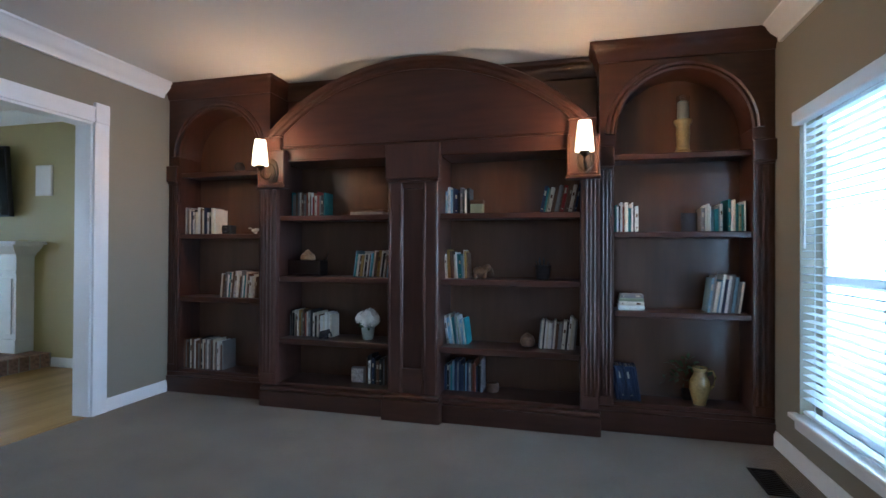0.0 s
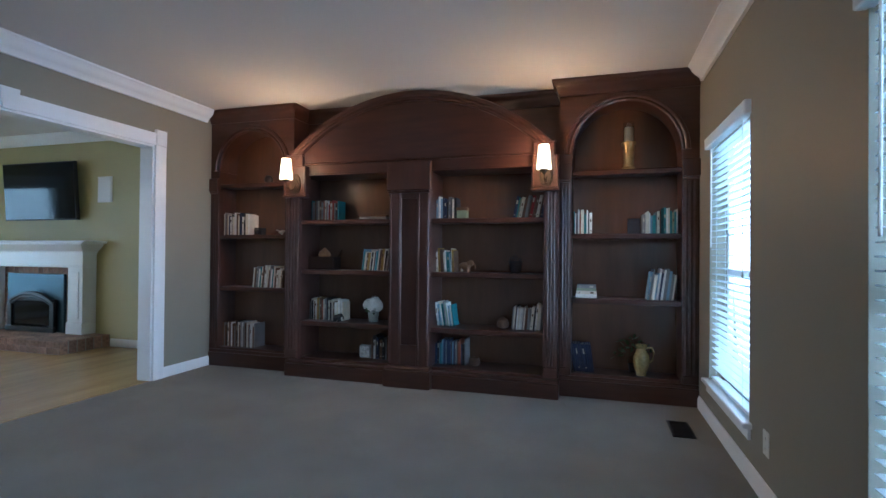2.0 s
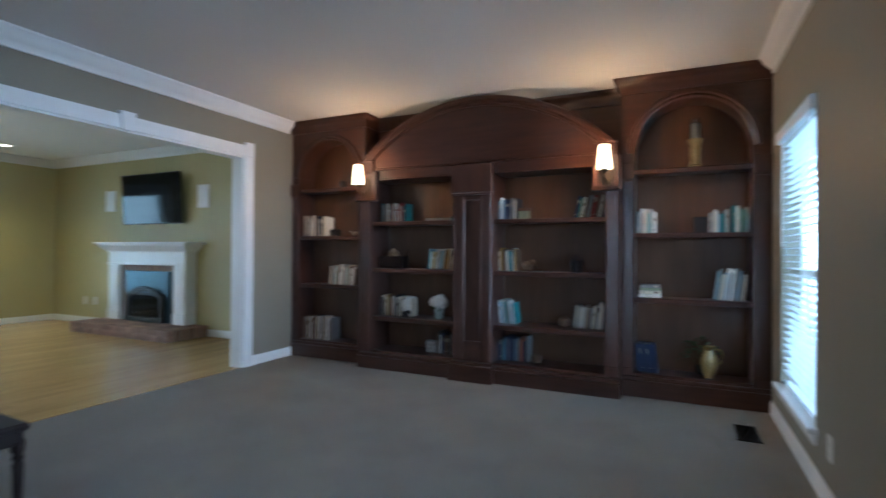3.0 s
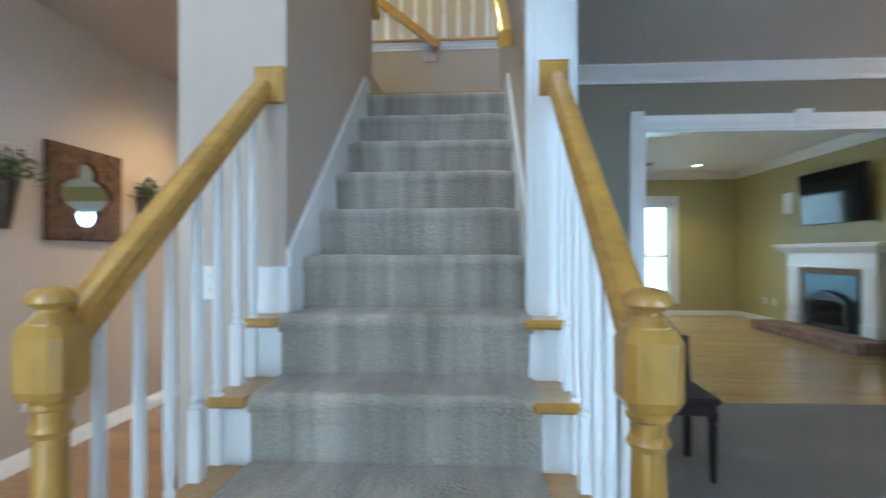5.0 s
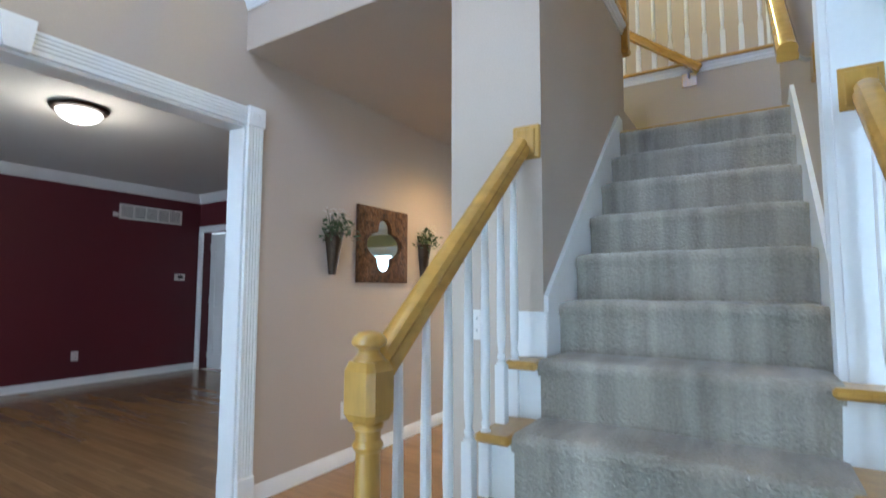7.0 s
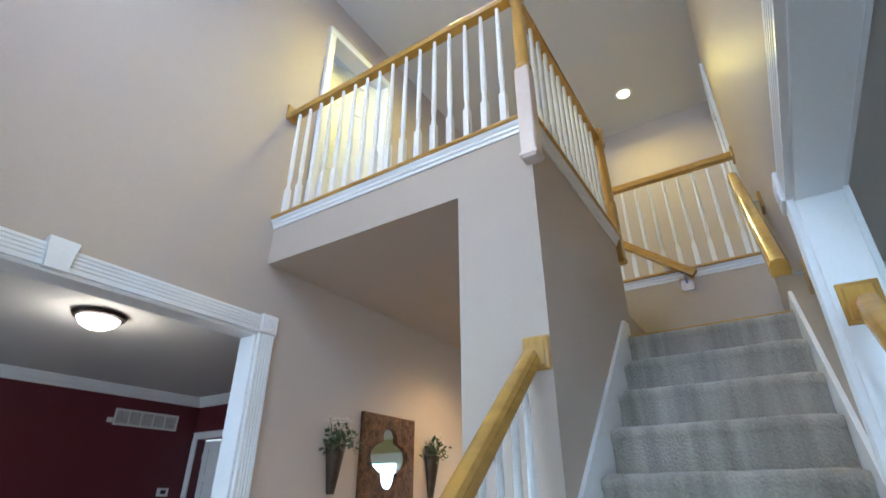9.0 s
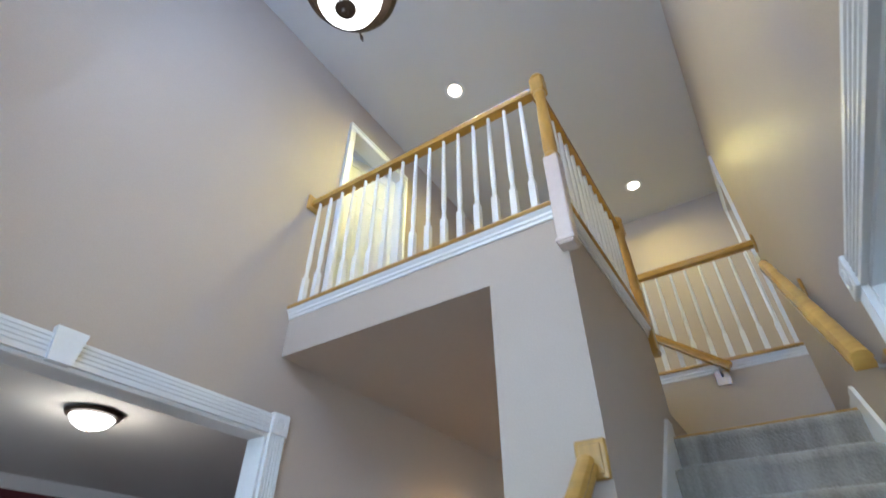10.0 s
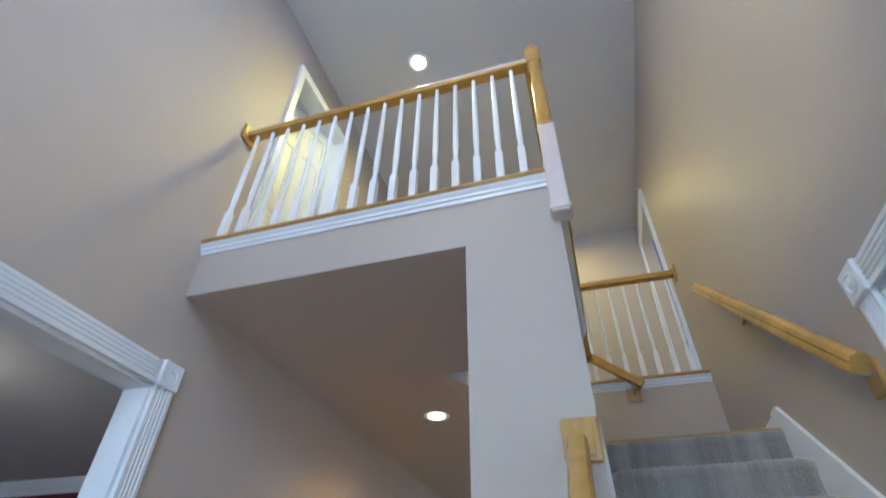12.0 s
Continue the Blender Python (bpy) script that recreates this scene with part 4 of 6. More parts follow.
def tower(x0, x1, s0, s1, shelves, label, inner):
    """A tall side cabinet with an arched top; s0 and s1 bound its inside."""
    y, back = 3.775, 4.055
    t = thing("bookcase", ((x0 + x1) / 2, 3.9, 0), label, "bookcase", "built-in bookcases")
    top = CEIL - 0.003
    link("back_panel", Mesh().box(s0 - 0.02, back - 0.014, 0.16, s1 + 0.02, back, top - 0.1), WALNUT_BACK, t, "lighter walnut back panel")
    for a, b in ((x0, s0), (s1, x1)):
        link("side_panel", Mesh().box(a, y + 0.025, 0.0, b, back - 0.001, top - 0.125), WALNUT, t)
        st = Mesh().box(a, y, 0.17, b, y + 0.024, 1.80, 0.003)
        st.box(a + 0.006, y - 0.012, 0.172, b - 0.006, y, 0.235, 0.004)
        ribs(link("stile", st, WALNUT, t), a + 0.012, b - 0.012, y, 0.24, 1.76, 3)
        link("capital", Mesh().box(a - 0.004, y - 0.030, 1.79, b + 0.004, y + 0.02, 1.925, 0.005).box(a + 0.002, y - 0.022, 1.772, b - 0.002, y, 1.79, 0.004), WALNUT, t)
    cx, r = (s0 + s1) / 2, (s1 - s0) / 2 - 0.004
    link("arched_frieze", arch_panel(x0, x1, 1.80, top - 0.12, cx, 2.005, r, y, y + 0.024), WALNUT_H, t, smooth=30)
    link("archivolt", arch_ring(cx, 2.005, r - 0.006, r + 0.062, y - 0.016, y + 0.004), WALNUT, t, smooth=30)
    soff = arch_ring(cx, 2.005, r, r + 0.02, y + 0.03, back - 0.016)
    link("arch_soffit", soff, WALNUT, t, smooth=30)
    link("plinth", Mesh().box(x0, y - 0.016, 0, x1, y + 0.05, 0.135, 0.003).box(x0, y - 0.008, 0.135, x1, y + 0.05, 0.168, 0.006), WALNUT_H, t)
    con = Mesh().prism([(y - u, top - 0.125 + w) for u, w in CORN] + [(y + 0.02, top), (y + 0.02, top - 0.125)], "x", x0, x1)
    link("cornice", con, WALNUT_H, t, smooth=50)
    edge = x1 if inner > 0 else x0
    rings = []
    for u, w in CORN[1:]:
        k = edge + inner * u * 0.76
        rings.append([(edge, y - u, top - 0.125 + w), (k, y - u, top - 0.125 + w), (k, 4.026 - u, top - 0.125 + w), (edge, 4.026 - u, top - 0.125 + w)])
    m = len(rings)
    link("cornice_return", Mesh().add([q for r in rings for q in r], [(i * 4 + j, i * 4 + (j + 1) % 4, i * 4 + 4 + (j + 1) % 4, i * 4 + 4 + j) for i in range(m - 1) for j in range(4)] + [(0, 3, 2, 1), tuple((m - 1) * 4 + j for j in range(4))]), WALNUT_H, t, smooth=50)
    link("top_board", Mesh().box(x0, y + 0.02, top - 0.124, x1, back - 0.001, top - 0.1), WALNUT, t)
    for z in shelves:
        sh = Mesh().box(s0 + 0.001, y + 0.030, z - 0.030, s1 - 0.001, back - 0.016, z, 0.002).box(s0 + 0.001, y + 0.016, z - 0.042, s1 - 0.001, y + 0.034, z + 0.001, 0.007)
        link("shelf", sh, WALNUT_H, t)
    return t


tower(OFF_W + 0.002, -1.952, -2.84, -2.048, (0.19, 0.81, 1.345, 1.87), "dark walnut built-in bookcase with an arched top", 1)
tower(0.602, OFF_E - 0.002, 0.700, 1.540, (0.19, 0.81, 1.345, 1.87), "dark walnut built-in bookcase with an arched top beside the window", -1)

c = thing("bookcase", (-0.68, 3.9, 0), "dark walnut double bookcase with a broad arched hood and pilasters", "bookcase", "built-in bookcases")
CX0, CX1, CY = -1.950, 0.600, 3.675
link("back_panel", Mesh().box(CX0 + 0.02, 4.04, 0.1, CX1 - 0.02, 4.056, 2.0), WALNUT_BACK, c, "walnut back panel")
link("wall_panel", Mesh().box(CX0, 4.035, 2.0, CX1, 4.058, CEIL - 0.003), WALNUT_H, c)
link("back_cornice", Mesh().prism([(4.03 - u, CEIL - 0.128 + w) for u, w in CORN] + [(4.034, CEIL - 0.003), (4.034, CEIL - 0.128)], "x", CX0, CX1), WALNUT_H, c, smooth=50)
for a, b in ((CX0, -1.812), (-0.876, -0.500), (0.482, CX1)):
    link("upright", Mesh().box(a, CY + 0.025, 0.0, b, 4.04, 1.90), WALNUT, c)
for a, b in ((CX0, -1.812), (0.482, CX1)):
    p = Mesh().box(a, CY - 0.02, 0.16, b, CY + 0.024, 1.72, 0.003)
    p.box(a + 0.006, CY - 0.034, 0.172, b - 0.006, CY - 0.02, 0.25, 0.004)
    ribs(link("pilaster", p, WALNUT, c), a + 0.02, b - 0.02, CY - 0.02, 0.25, 1.69, 3)
m0, m1 = -0.876, -0.500
p = link("centre_pilaster", Mesh().box(m0 + 0.10, CY - 0.010, 0.16, m1 - 0.10, CY + 0.024, 1.72), WALNUT, c)
for a, b in ((m0, m0 + 0.112), (m1 - 0.112, m1)):
    s = link("stile", Mesh().box(a, CY - 0.034, 0.16, b, CY + 0.024, 1.72, 0.003), WALNUT, p)
for a, b in ((m0 + 0.004, m0 + 0.026), (m0 + 0.084, m0 + 0.108), (m1 - 0.108, m1 - 0.084), (m1 - 0.026, m1 - 0.004)):
    ribs(p, a, b, CY - 0.034, 0.185, 1.70, 1)
link("bottom_rail", Mesh().box(m0 + 0.1125, CY - 0.033, 0.17, m1 - 0.1125, CY - 0.011, 0.36, 0.003), WALNUT_H, p)
link("top_rail", Mesh().box(m0 + 0.1125, CY - 0.033, 1.66, m1 - 0.1125, CY - 0.011, 1.718, 0.003), WALNUT_H, p)
link("centre_capital", Mesh().box(m0 - 0.012, CY - 0.075, 1.725, m1 + 0.018, CY + 0.02, 1.985, 0.006).box(m0 - 0.004, CY - 0.062, 1.705, m1 + 0.01, CY, 1.725, 0.005), WALNUT, c)
link("centre_plinth", Mesh().box(m0 - 0.016, CY - 0.115, 0, m1 + 0.040, CY + 0.02, 0.150, 0.004).box(m0 - 0.008, CY - 0.10, 0.150, m1 + 0.03, CY, 0.178, 0.008), WALNUT_H, c)
for a, b in ((CX0 + 0.02, m0 - 0.016), (m1 + 0.040, CX1 + 0.012)):
    link("plinth", Mesh().box(a, CY - 0.055, 0, b, CY + 0.05, 0.120, 0.003).box(a, CY - 0.045, 0.120, b, CY + 0.04, 0.150, 0.008), WALNUT_H, c)
for a, b in ((-1.812, -0.876), (-0.500, 0.482)):
    for z in (0.17, 0.515, 1.005, 1.48):
        sh = Mesh().box(a + 0.001, CY + 0.035, z - 0.030, b - 0.001, 4.039, z, 0.002).box(a + 0.001, CY + 0.022, z - 0.042, b - 0.001, CY + 0.040, z + 0.001, 0.007)
        link("shelf", sh, WALNUT_H, c)
    link("shelf_head", Mesh().box(a + 0.001, CY + 0.03, 1.905, b - 0.001, 4.039, 1.93), WALNUT_H, c)
link("frieze", Mesh().box(CX0 + 0.14, CY - 0.012, 1.895, CX1 - 0.118, CY + 0.03, 1.998, 0.004), WALNUT_H, c)
link("frieze_cap", Mesh().box(CX0 + 0.14, CY - 0.026, 1.998, CX1 - 0.118, CY + 0.03, 2.016, 0.006), WALNUT_H, c)
link("frieze_bead", Mesh().box(CX0 + 0.14, CY - 0.02, 1.895, CX1 - 0.118, CY - 0.0125, 1.912, 0.003), WALNUT_H, c)
# hood: a low arch whose face leans out over the frieze
HX, HR, HZ = -0.675, 1.710, 0.893
half = math.asin(1.205 / HR)
hood, n = Mesh(), 44
v, f = [], []
for i in range(n + 1):
    a = math.pi / 2 + half - 2 * half * i / n
    px, pz = HX + HR * math.cos(a), HZ + HR * math.sin(a)
    v += [(px, CY - 0.01, 2.014), (px, CY - 0.035, pz), (px, 3.93, pz), (px, 3.93, 2.014)]
for i in range(n):
    q = i * 4
    f += [(q, q + 4, q + 5, q + 1), (q + 1, q + 5, q + 6, q + 2), (q + 2, q + 6, q + 7, q + 3), (q + 3, q + 7, q + 4, q)]
f += [(0, 1, 2, 3), (n * 4, n * 4 + 3, n * 4 + 2, n * 4 + 1)]
hood.add(v, f)
link("arched_hood", hood, WALNUT_H, c, smooth=30)
link("hood_archivolt", arch_ring(HX, HZ, HR - 0.085, HR + 0.006, CY - 0.060, CY + 0.02, math.pi / 2 - half, math.pi / 2 + half, 60), WALNUT_H, c, smooth=30)
ROPE = material("warm_rope_light", (0.9, 0.8, 0.6), 0.4, bump=0, emit=(1.0, 0.66, 0.34), emit_strength=6)
rl = thing("rope_light", (HX, 3.82, HZ + HR), "warm rope light lying along the top of the arched hood", "rope light")
arc = [(HX + (HR + 0.008) * math.cos(math.pi / 2 - 0.62 + 1.24 * i / 60), 3.80, HZ + (HR + 0.008) * math.sin(math.pi / 2 - 0.62 + 1.24 * i / 60)) for i in range(61)]
link("tube", Mesh().tube(arc, 0.006, 6), ROPE, rl)
for i in range(0, 61, 3):
    link("bead", Mesh().lathe([(0.001, -0.008), (0.008, -0.004), (0.009, 0.0), (0.008, 0.004), (0.001, 0.008)], arc[i][0], 3.80, arc[i][2] + 0.006, 8), ROPE, rl)
for a, b in ((CX0 - 0.003, -1.715), (0.388, CX1 + 0.003)):
    cap = Mesh().box(a, CY - 0.060, 1.690, b, CY + 0.02, 1.985, 0.006)
    cap.box(a - 0.006, CY - 0.074, 1.690, b + 0.006, CY, 1.712, 0.005)
    link("capital", cap, WALNUT, c)
    rim = Mesh()
    for p0, p1, z0, z1 in ((a + 0.002, a + 0.020, 1.715, 1.983), (b - 0.020, b - 0.002, 1.715, 1.983), (a + 0.020, b - 0.020, 1.965, 1.983), (a + 0.020, b - 0.020, 1.715, 1.733)):
        rim.box(p0, CY - 0.070, z0, p1, CY - 0.0605, z1, 0.004)
    link("raised_border", rim, WALNUT, c)
    mid = (a + b) / 2 - 0.01
    link("capital_cap", Mesh().box(mid - 0.085, CY - 0.050, 1.985, mid + 0.085, CY + 0.02, 2.085, 0.005).box(mid - 0.092, CY - 0.062, 2.085, mid + 0.092, CY + 0.02, 2.10, 0.005), WALNUT, c)


def sconce(x):
    s = thing("wall_sconce", (x, CY - 0.06, 1.72), "bronze wall sconce with a lit glass shade", "wall lamp", "lit bookcase sconces")
    yb = CY - 0.061
    tip = Matrix.Rotation(radians(90), 4, "X")
    link("backplate", Mesh().lathe([(0.052, 0), (0.052, 0.004), (0.046, 0.012), (0.030, 0.016), (0.002, 0.018)], x + 0.01, yb, 1.815, 24, turn=tip, sy=1.9), BRONZE, s)
    link("arm", Mesh().tube([(x + 0.01, yb - 0.012, 1.80), (x + 0.012, yb - 0.05, 1.755), (x + 0.008, yb - 0.10, 1.745), (x, yb - 0.14, 1.775), (x, yb - 0.145, 1.82)], 0.007, 8), BRONZE, s)
    ring = [(x + 0.045 * math.cos(t * math.pi / 10), yb - 0.02 - 0.02 * math.sin(t * math.pi / 20), 1.80 + 0.075 * math.sin(t * math.pi / 10)) for t in range(21)]
    link("scroll", Mesh().tube(ring, 0.005, 6), BRONZE, s)
    link("cup", Mesh().lathe([(0.006, 1.80), (0.014, 1.81), (0.030, 1.825), (0.034, 1.838), (0.028, 1.842)], x, yb - 0.145, 0, 16), BRONZE, s)
    sh = link("shade", Mesh().lathe([(0.058, 1.840), (0.0585, 1.846), (0.049, 1.95), (0.040, 2.030), (0.038, 2.030), (0.047, 1.95), (0.056, 1.846)], x, yb - 0.145, 0, 24), GLASSLIT, s, "glowing frosted glass shade")
    sh.visible_shadow = False
    return s


sconce(-1.83)
sconce(0.50)


# ---------------------------------------------------------------- books and ornaments
COVERS = {
    "ivory": (0.74, 0.69, 0.57), "grey": (0.24, 0.24, 0.24), "teal": (0.03, 0.22, 0.24), "navy": (0.02, 0.035, 0.09), "brown": (0.14, 0.075, 0.04),
    "rust": (0.35, 0.09, 0.035), "red": (0.30, 0.025, 0.025), "black": (0.018, 0.018, 0.02), "mustard": (0.42, 0.26, 0.06), "sage": (0.30, 0.36, 0.24), "white": (0.84, 0.84, 0.80), "sky": (0.22, 0.36, 0.46)}
COVER_MATS = {k: material(k + "_book_cloth", v, 0.6, vary=0.10, scale=20, fine=220, bump=0.15) for k, v in COVERS.items()}
PAGES = material("cream_book_pages", (0.66, 0.60, 0.46), 0.85, vary=0.08, scale=200, fine=600, bump=0.2, stretch=(8, 1, 1))
GILT = material("pale_spine_print", (0.55, 0.50, 0.38), 0.5, vary=0.05)


def book(w, h, d, tint, m, where):
    b = Mesh()
    b.box(0, 0, 0, 0.0025, d, h, 0.001).box(w - 0.0025, 0, 0, w, d, h, 0.001)
    b.prism([(0.0, 0.0025), (w * 0.25, -0.002), (w * 0.75, -0.002), (w, 0.0025), (w, 0.005), (0.0, 0.005)], "z", 0, h)
    ob = link("book", b, COVER_MATS[tint])
    link("pages", Mesh().box(0.003, 0.006, 0.004, w - 0.003, d - 0.005, h - 0.005), PAGES, ob)
    if w > 0.013 and random.random() < 0.55:
        ink = GILT if tint not in ("ivory", "white", "sage", "mustard") else COVER_MATS["brown"]
        for z, e in ((h * random.uniform(0.55, 0.72), h * random.uniform(0.10, 0.2)), (h * 0.14, h * 0.035)):
            link("spine_print", Mesh().box(w * 0.24, -0.0028, z, w * 0.76, -0.0018, z + e), ink, ob)
    tagged(ob, "%s book %s on the walnut shelf" % (tint + " clothbound", where), "book", "books in the bookcases")
    ob.matrix_basis = m
    return ob


def row_of_books(x0, x1, z, tall, tints, lean=0.0, y=3.845, spread=0.22):
    x, i = x0, 0
    tilt = radians(lean)
    while x < x1 - 0.012:
        w = min(random.choice((0.009, 0.011, 0.013, 0.016, 0.019, 0.024)), x1 - x + 0.004)
        h = tall * random.uniform(1 - spread, 1.0)
        tint = tints[i % len(tints)]
        d = random.uniform(0.13, 0.165)
        here = lean + (random.uniform(-1.0, 1.0) if lean else 0.0)
        lift = w * math.sin(abs(radians(here))) if here > 0 else 0.0
        book(w, h, d, tint, pose(x, y + random.uniform(-0.008, 0.012), z + 0.001 + lift, 0, here, 0), "leaning" if abs(lean) > 2 else "standing upright")
        x += (w + 0.0015) / max(0.5, math.cos(tilt))
        i += 1


# x from, x to, shelf height, tallest book, lean
row_of_books(-2.835, -2.52, 1.345, 0.235, ["ivory", "white", "grey", "brown", "ivory", "navy", "white", "black"])
row_of_books(-2.478, -2.12, 0.81, 0.225, ["white", "ivory", "brown", "grey", "white", "teal", "ivory", "brown", "white"], 5)
row_of_books(-2.835, -2.43, 0.19, 0.265, ["brown", "grey", "brown", "black", "ivory", "brown", "grey", "white"])
row_of_books(-1.808, -1.49, 1.48, 0.205, ["black", "teal", "grey", "grey", "brown", "grey", "ivory", "brown", "grey", "rust", "ivory", "brown", "white", "red", "rust", "ivory", "red", "rust", "grey"])
row_of_books(-1.248, -0.93, 1.005, 0.210, ["sky", "teal", "ivory", "brown", "mustard", "ivory", "black", "ivory", "brown"], 7)
row_of_books(-1.808, -1.53, 0.515, 0.215, ["grey", "black", "ivory", "black", "ivory", "brown", "ivory", "mustard", "sage", "brown", "rust", "ivory"])
row_of_books(-1.528, -1.42, 0.515, 0.205, ["white", "white", "ivory", "white"])
row_of_books(-1.135, -0.93, 0.17, 0.225, ["brown", "black", "white", "black", "navy", "black", "brown", "black", "grey"])
row_of_books(-0.497, -0.315, 1.48, 0.210, ["sky", "white", "sky", "navy", "navy", "black", "grey", "black", "ivory", "black", "white", "mustard"])
row_of_books(0.200, 0.455, 1.48, 0.215, ["navy", "teal", "sage", "ivory", "brown", "grey", "brown", "red", "brown", "brown", "ivory", "brown"], 11)
row_of_books(-0.497, -0.304, 1.005, 0.215, ["ivory", "mustard", "brown", "ivory", "white", "teal", "teal", "sky"], -3)
row_of_books(-0.480, -0.320, 0.515, 0.230, ["white", "sky", "ivory", "teal", "grey", "sage"], -8)
row_of_books(0.192, 0.455, 0.515, 0.230, ["grey", "ivory", "black", "white", "ivory", "white", "grey", "ivory", "brown"], 5)
row_of_books(-0.496, -0.205, 0.17, 0.235, ["navy", "black", "grey", "teal", "sky", "navy", "grey", "navy", "navy", "black", "sky", "navy", "grey", "brown", "rust", "rust"])
row_of_books(0.715, 0.860, 1.345, 0.212, ["teal", "white", "black", "white", "rust", "ivory"])
row_of_books(1.255, 1.395, 1.345, 0.185, ["grey", "ivory", "ivory", "white", "sky", "teal"])
row_of_books(1.415, 1.530, 1.345, 0.215, ["teal", "white", "ivory", "teal", "sage"])
row_of_books(1.290, 1.500, 0.81, 0.255, ["sky", "grey", "ivory", "sky", "white", "navy", "white", "grey"], 8)
row_of_books(0.725, 0.890, 0.19, 0.235, ["navy", "navy", "navy", "navy"], -9, spread=0.01)
for i, (tint, w) in enumerate((("white", 0.030), ("ivory", 0.026), ("sage", 0.022), ("grey", 0.026))):
    b = book(w, 0.17 - 0.006 * i, 0.13, tint, pose(0.735 + 0.004 * i, 3.850, 0.811 + sum((0.030, 0.026, 0.022, 0.026)[:i]) + w + 0.0012 * i, 0, 90, 0), "lying in a flat stack")

BRASS = material("aged_brass_glaze", (0.42, 0.30, 0.12), 0.35, 0.4, vary=0.2, scale=20, fine=90)
CERAMIC = material("mustard_glazed_ceramic", (0.33, 0.235, 0.085), 0.18, vary=0.2, scale=10, fine=60, bump=0.03, coat=0.4)
WAX = material("ivory_wax", (0.50, 0.46, 0.38), 0.5, vary=0.06)
PETAL = material("white_petals", (0.80, 0.79, 0.74), 0.7, vary=0.06, scale=40)
LEAF = material("muted_green_leaf", (0.075, 0.12, 0.045), 0.6, vary=0.3, scale=30, per_object=0.2)
POT = material("pale_glazed_pot", (0.36, 0.40, 0.36), 0.35, vary=0.1, scale=20)
DARKPOT = material("dark_tin", (0.035, 0.035, 0.042), 0.45, 0.3, vary=0.2)
RESIN = material("brown_resin", (0.16, 0.09, 0.05), 0.5, vary=0.25, scale=30)
GOURD = material("tan_dried_gourd", (0.36, 0.22, 0.11), 0.6, vary=0.2, scale=20)
random.seed(11)


def turned(name, profile, x, y, z, mt, label, category, seg=24):
    ob = link(name, Mesh().lathe([(r, h) for r, h in profile], 0, 0, 0, seg), mt)
    ob.location = (x, y, z)
    return tagged(ob, label, category)


stand = thing("candle_stand", (1.152, 3.90, 1.871), "brass candle stand with an ivory pillar candle in glass", "candle holder")
link("stand", Mesh().lathe([(0.060, 1.872), (0.060, 1.885), (0.044, 1.90), (0.038, 1.94), (0.044, 2.02), (0.040, 2.06), (0.056, 2.09), (0.058, 2.105), (0.040, 2.110)], 1.152, 3.90, 0, 24), BRASS, stand)
link("candle", Mesh().lathe([(0.036, 2.108), (0.036, 2.225), (0.030, 2.232), (0.002, 2.228)], 1.152, 3.90, 0, 24), WAX, stand)
link("glass_chimney", Mesh().lathe([(0.042, 2.108), (0.042, 2.27), (0.040, 2.27), (0.040, 2.108)], 1.152, 3.90, 0, 24), glass("clear_glass"), stand)
pitcher = thing("pitcher", (1.255, 3.885, 0.191), "mustard glazed ceramic pitcher with a handle on the lowest shelf", "vase")
link("body", Mesh().lathe([(0.040, 0.192), (0.043, 0.198), (0.040, 0.21), (0.055, 0.25), (0.066, 0.30), (0.062, 0.35), (0.042, 0.39), (0.038, 0.41), (0.052, 0.440), (0.048, 0.440), (0.034, 0.41)], 1.255, 3.885, 0, 28), CERAMIC, pitcher)
link("handle", Mesh().tube([(1.298, 3.885, 0.415), (1.335, 3.885, 0.42), (1.352, 3.885, 0.38), (1.340, 3.885, 0.32), (1.315, 3.885, 0.295)], 0.008, 8), CERAMIC, pitcher)


def leaf_cluster(me, cx, cy, cz, r, n, size, flat=1.0):
    for _ in range(n):
        a, e, q = random.uniform(0, 6.283), random.uniform(-0.2, 1.5), r * random.uniform(0.35, 1.0)
        p = Vector((cx + q * math.cos(a) * math.cos(e), cy + q * math.sin(a) * math.cos(e), cz + q * math.sin(e) * flat))
        s = size * random.uniform(0.6, 1.2)
        rot = Euler((random.uniform(-1, 1), random.uniform(-1, 1), a)).to_matrix()
        pts = [p + rot @ Vector(t) * s for t in ((0, 0, 0), (0.5, 0.28, 0.08), (1, 0, 0.05), (0.5, -0.28, 0.08))]
        me.add(pts, [(0, 1, 2, 3)])
    return me


trail = thing("trailing_plant", (1.20, 3.99, 0.191), "dark trailing greenery behind the pitcher", "plant")
link("pot", Mesh().lathe([(0.03, 0.192), (0.04, 0.26), (0.038, 0.26), (0.03, 0.20)], 1.20, 3.99, 0, 16), DARKPOT, trail)
link("leaves", leaf_cluster(Mesh(), 1.20, 3.98, 0.34, 0.16, 90, 0.05, 0.9), LEAF, trail)
hyd = thing("potted_hydrangea", (-1.122, 3.86, 0.516), "white hydrangea bloom in a pale glazed pot", "flower pot")
link("pot", Mesh().lathe([(0.038, 0.517), (0.040, 0.522), (0.052, 0.60), (0.055, 0.612), (0.050, 0.612), (0.044, 0.53)], -1.122, 3.86, 0, 20), POT, hyd)
bloom = Mesh()
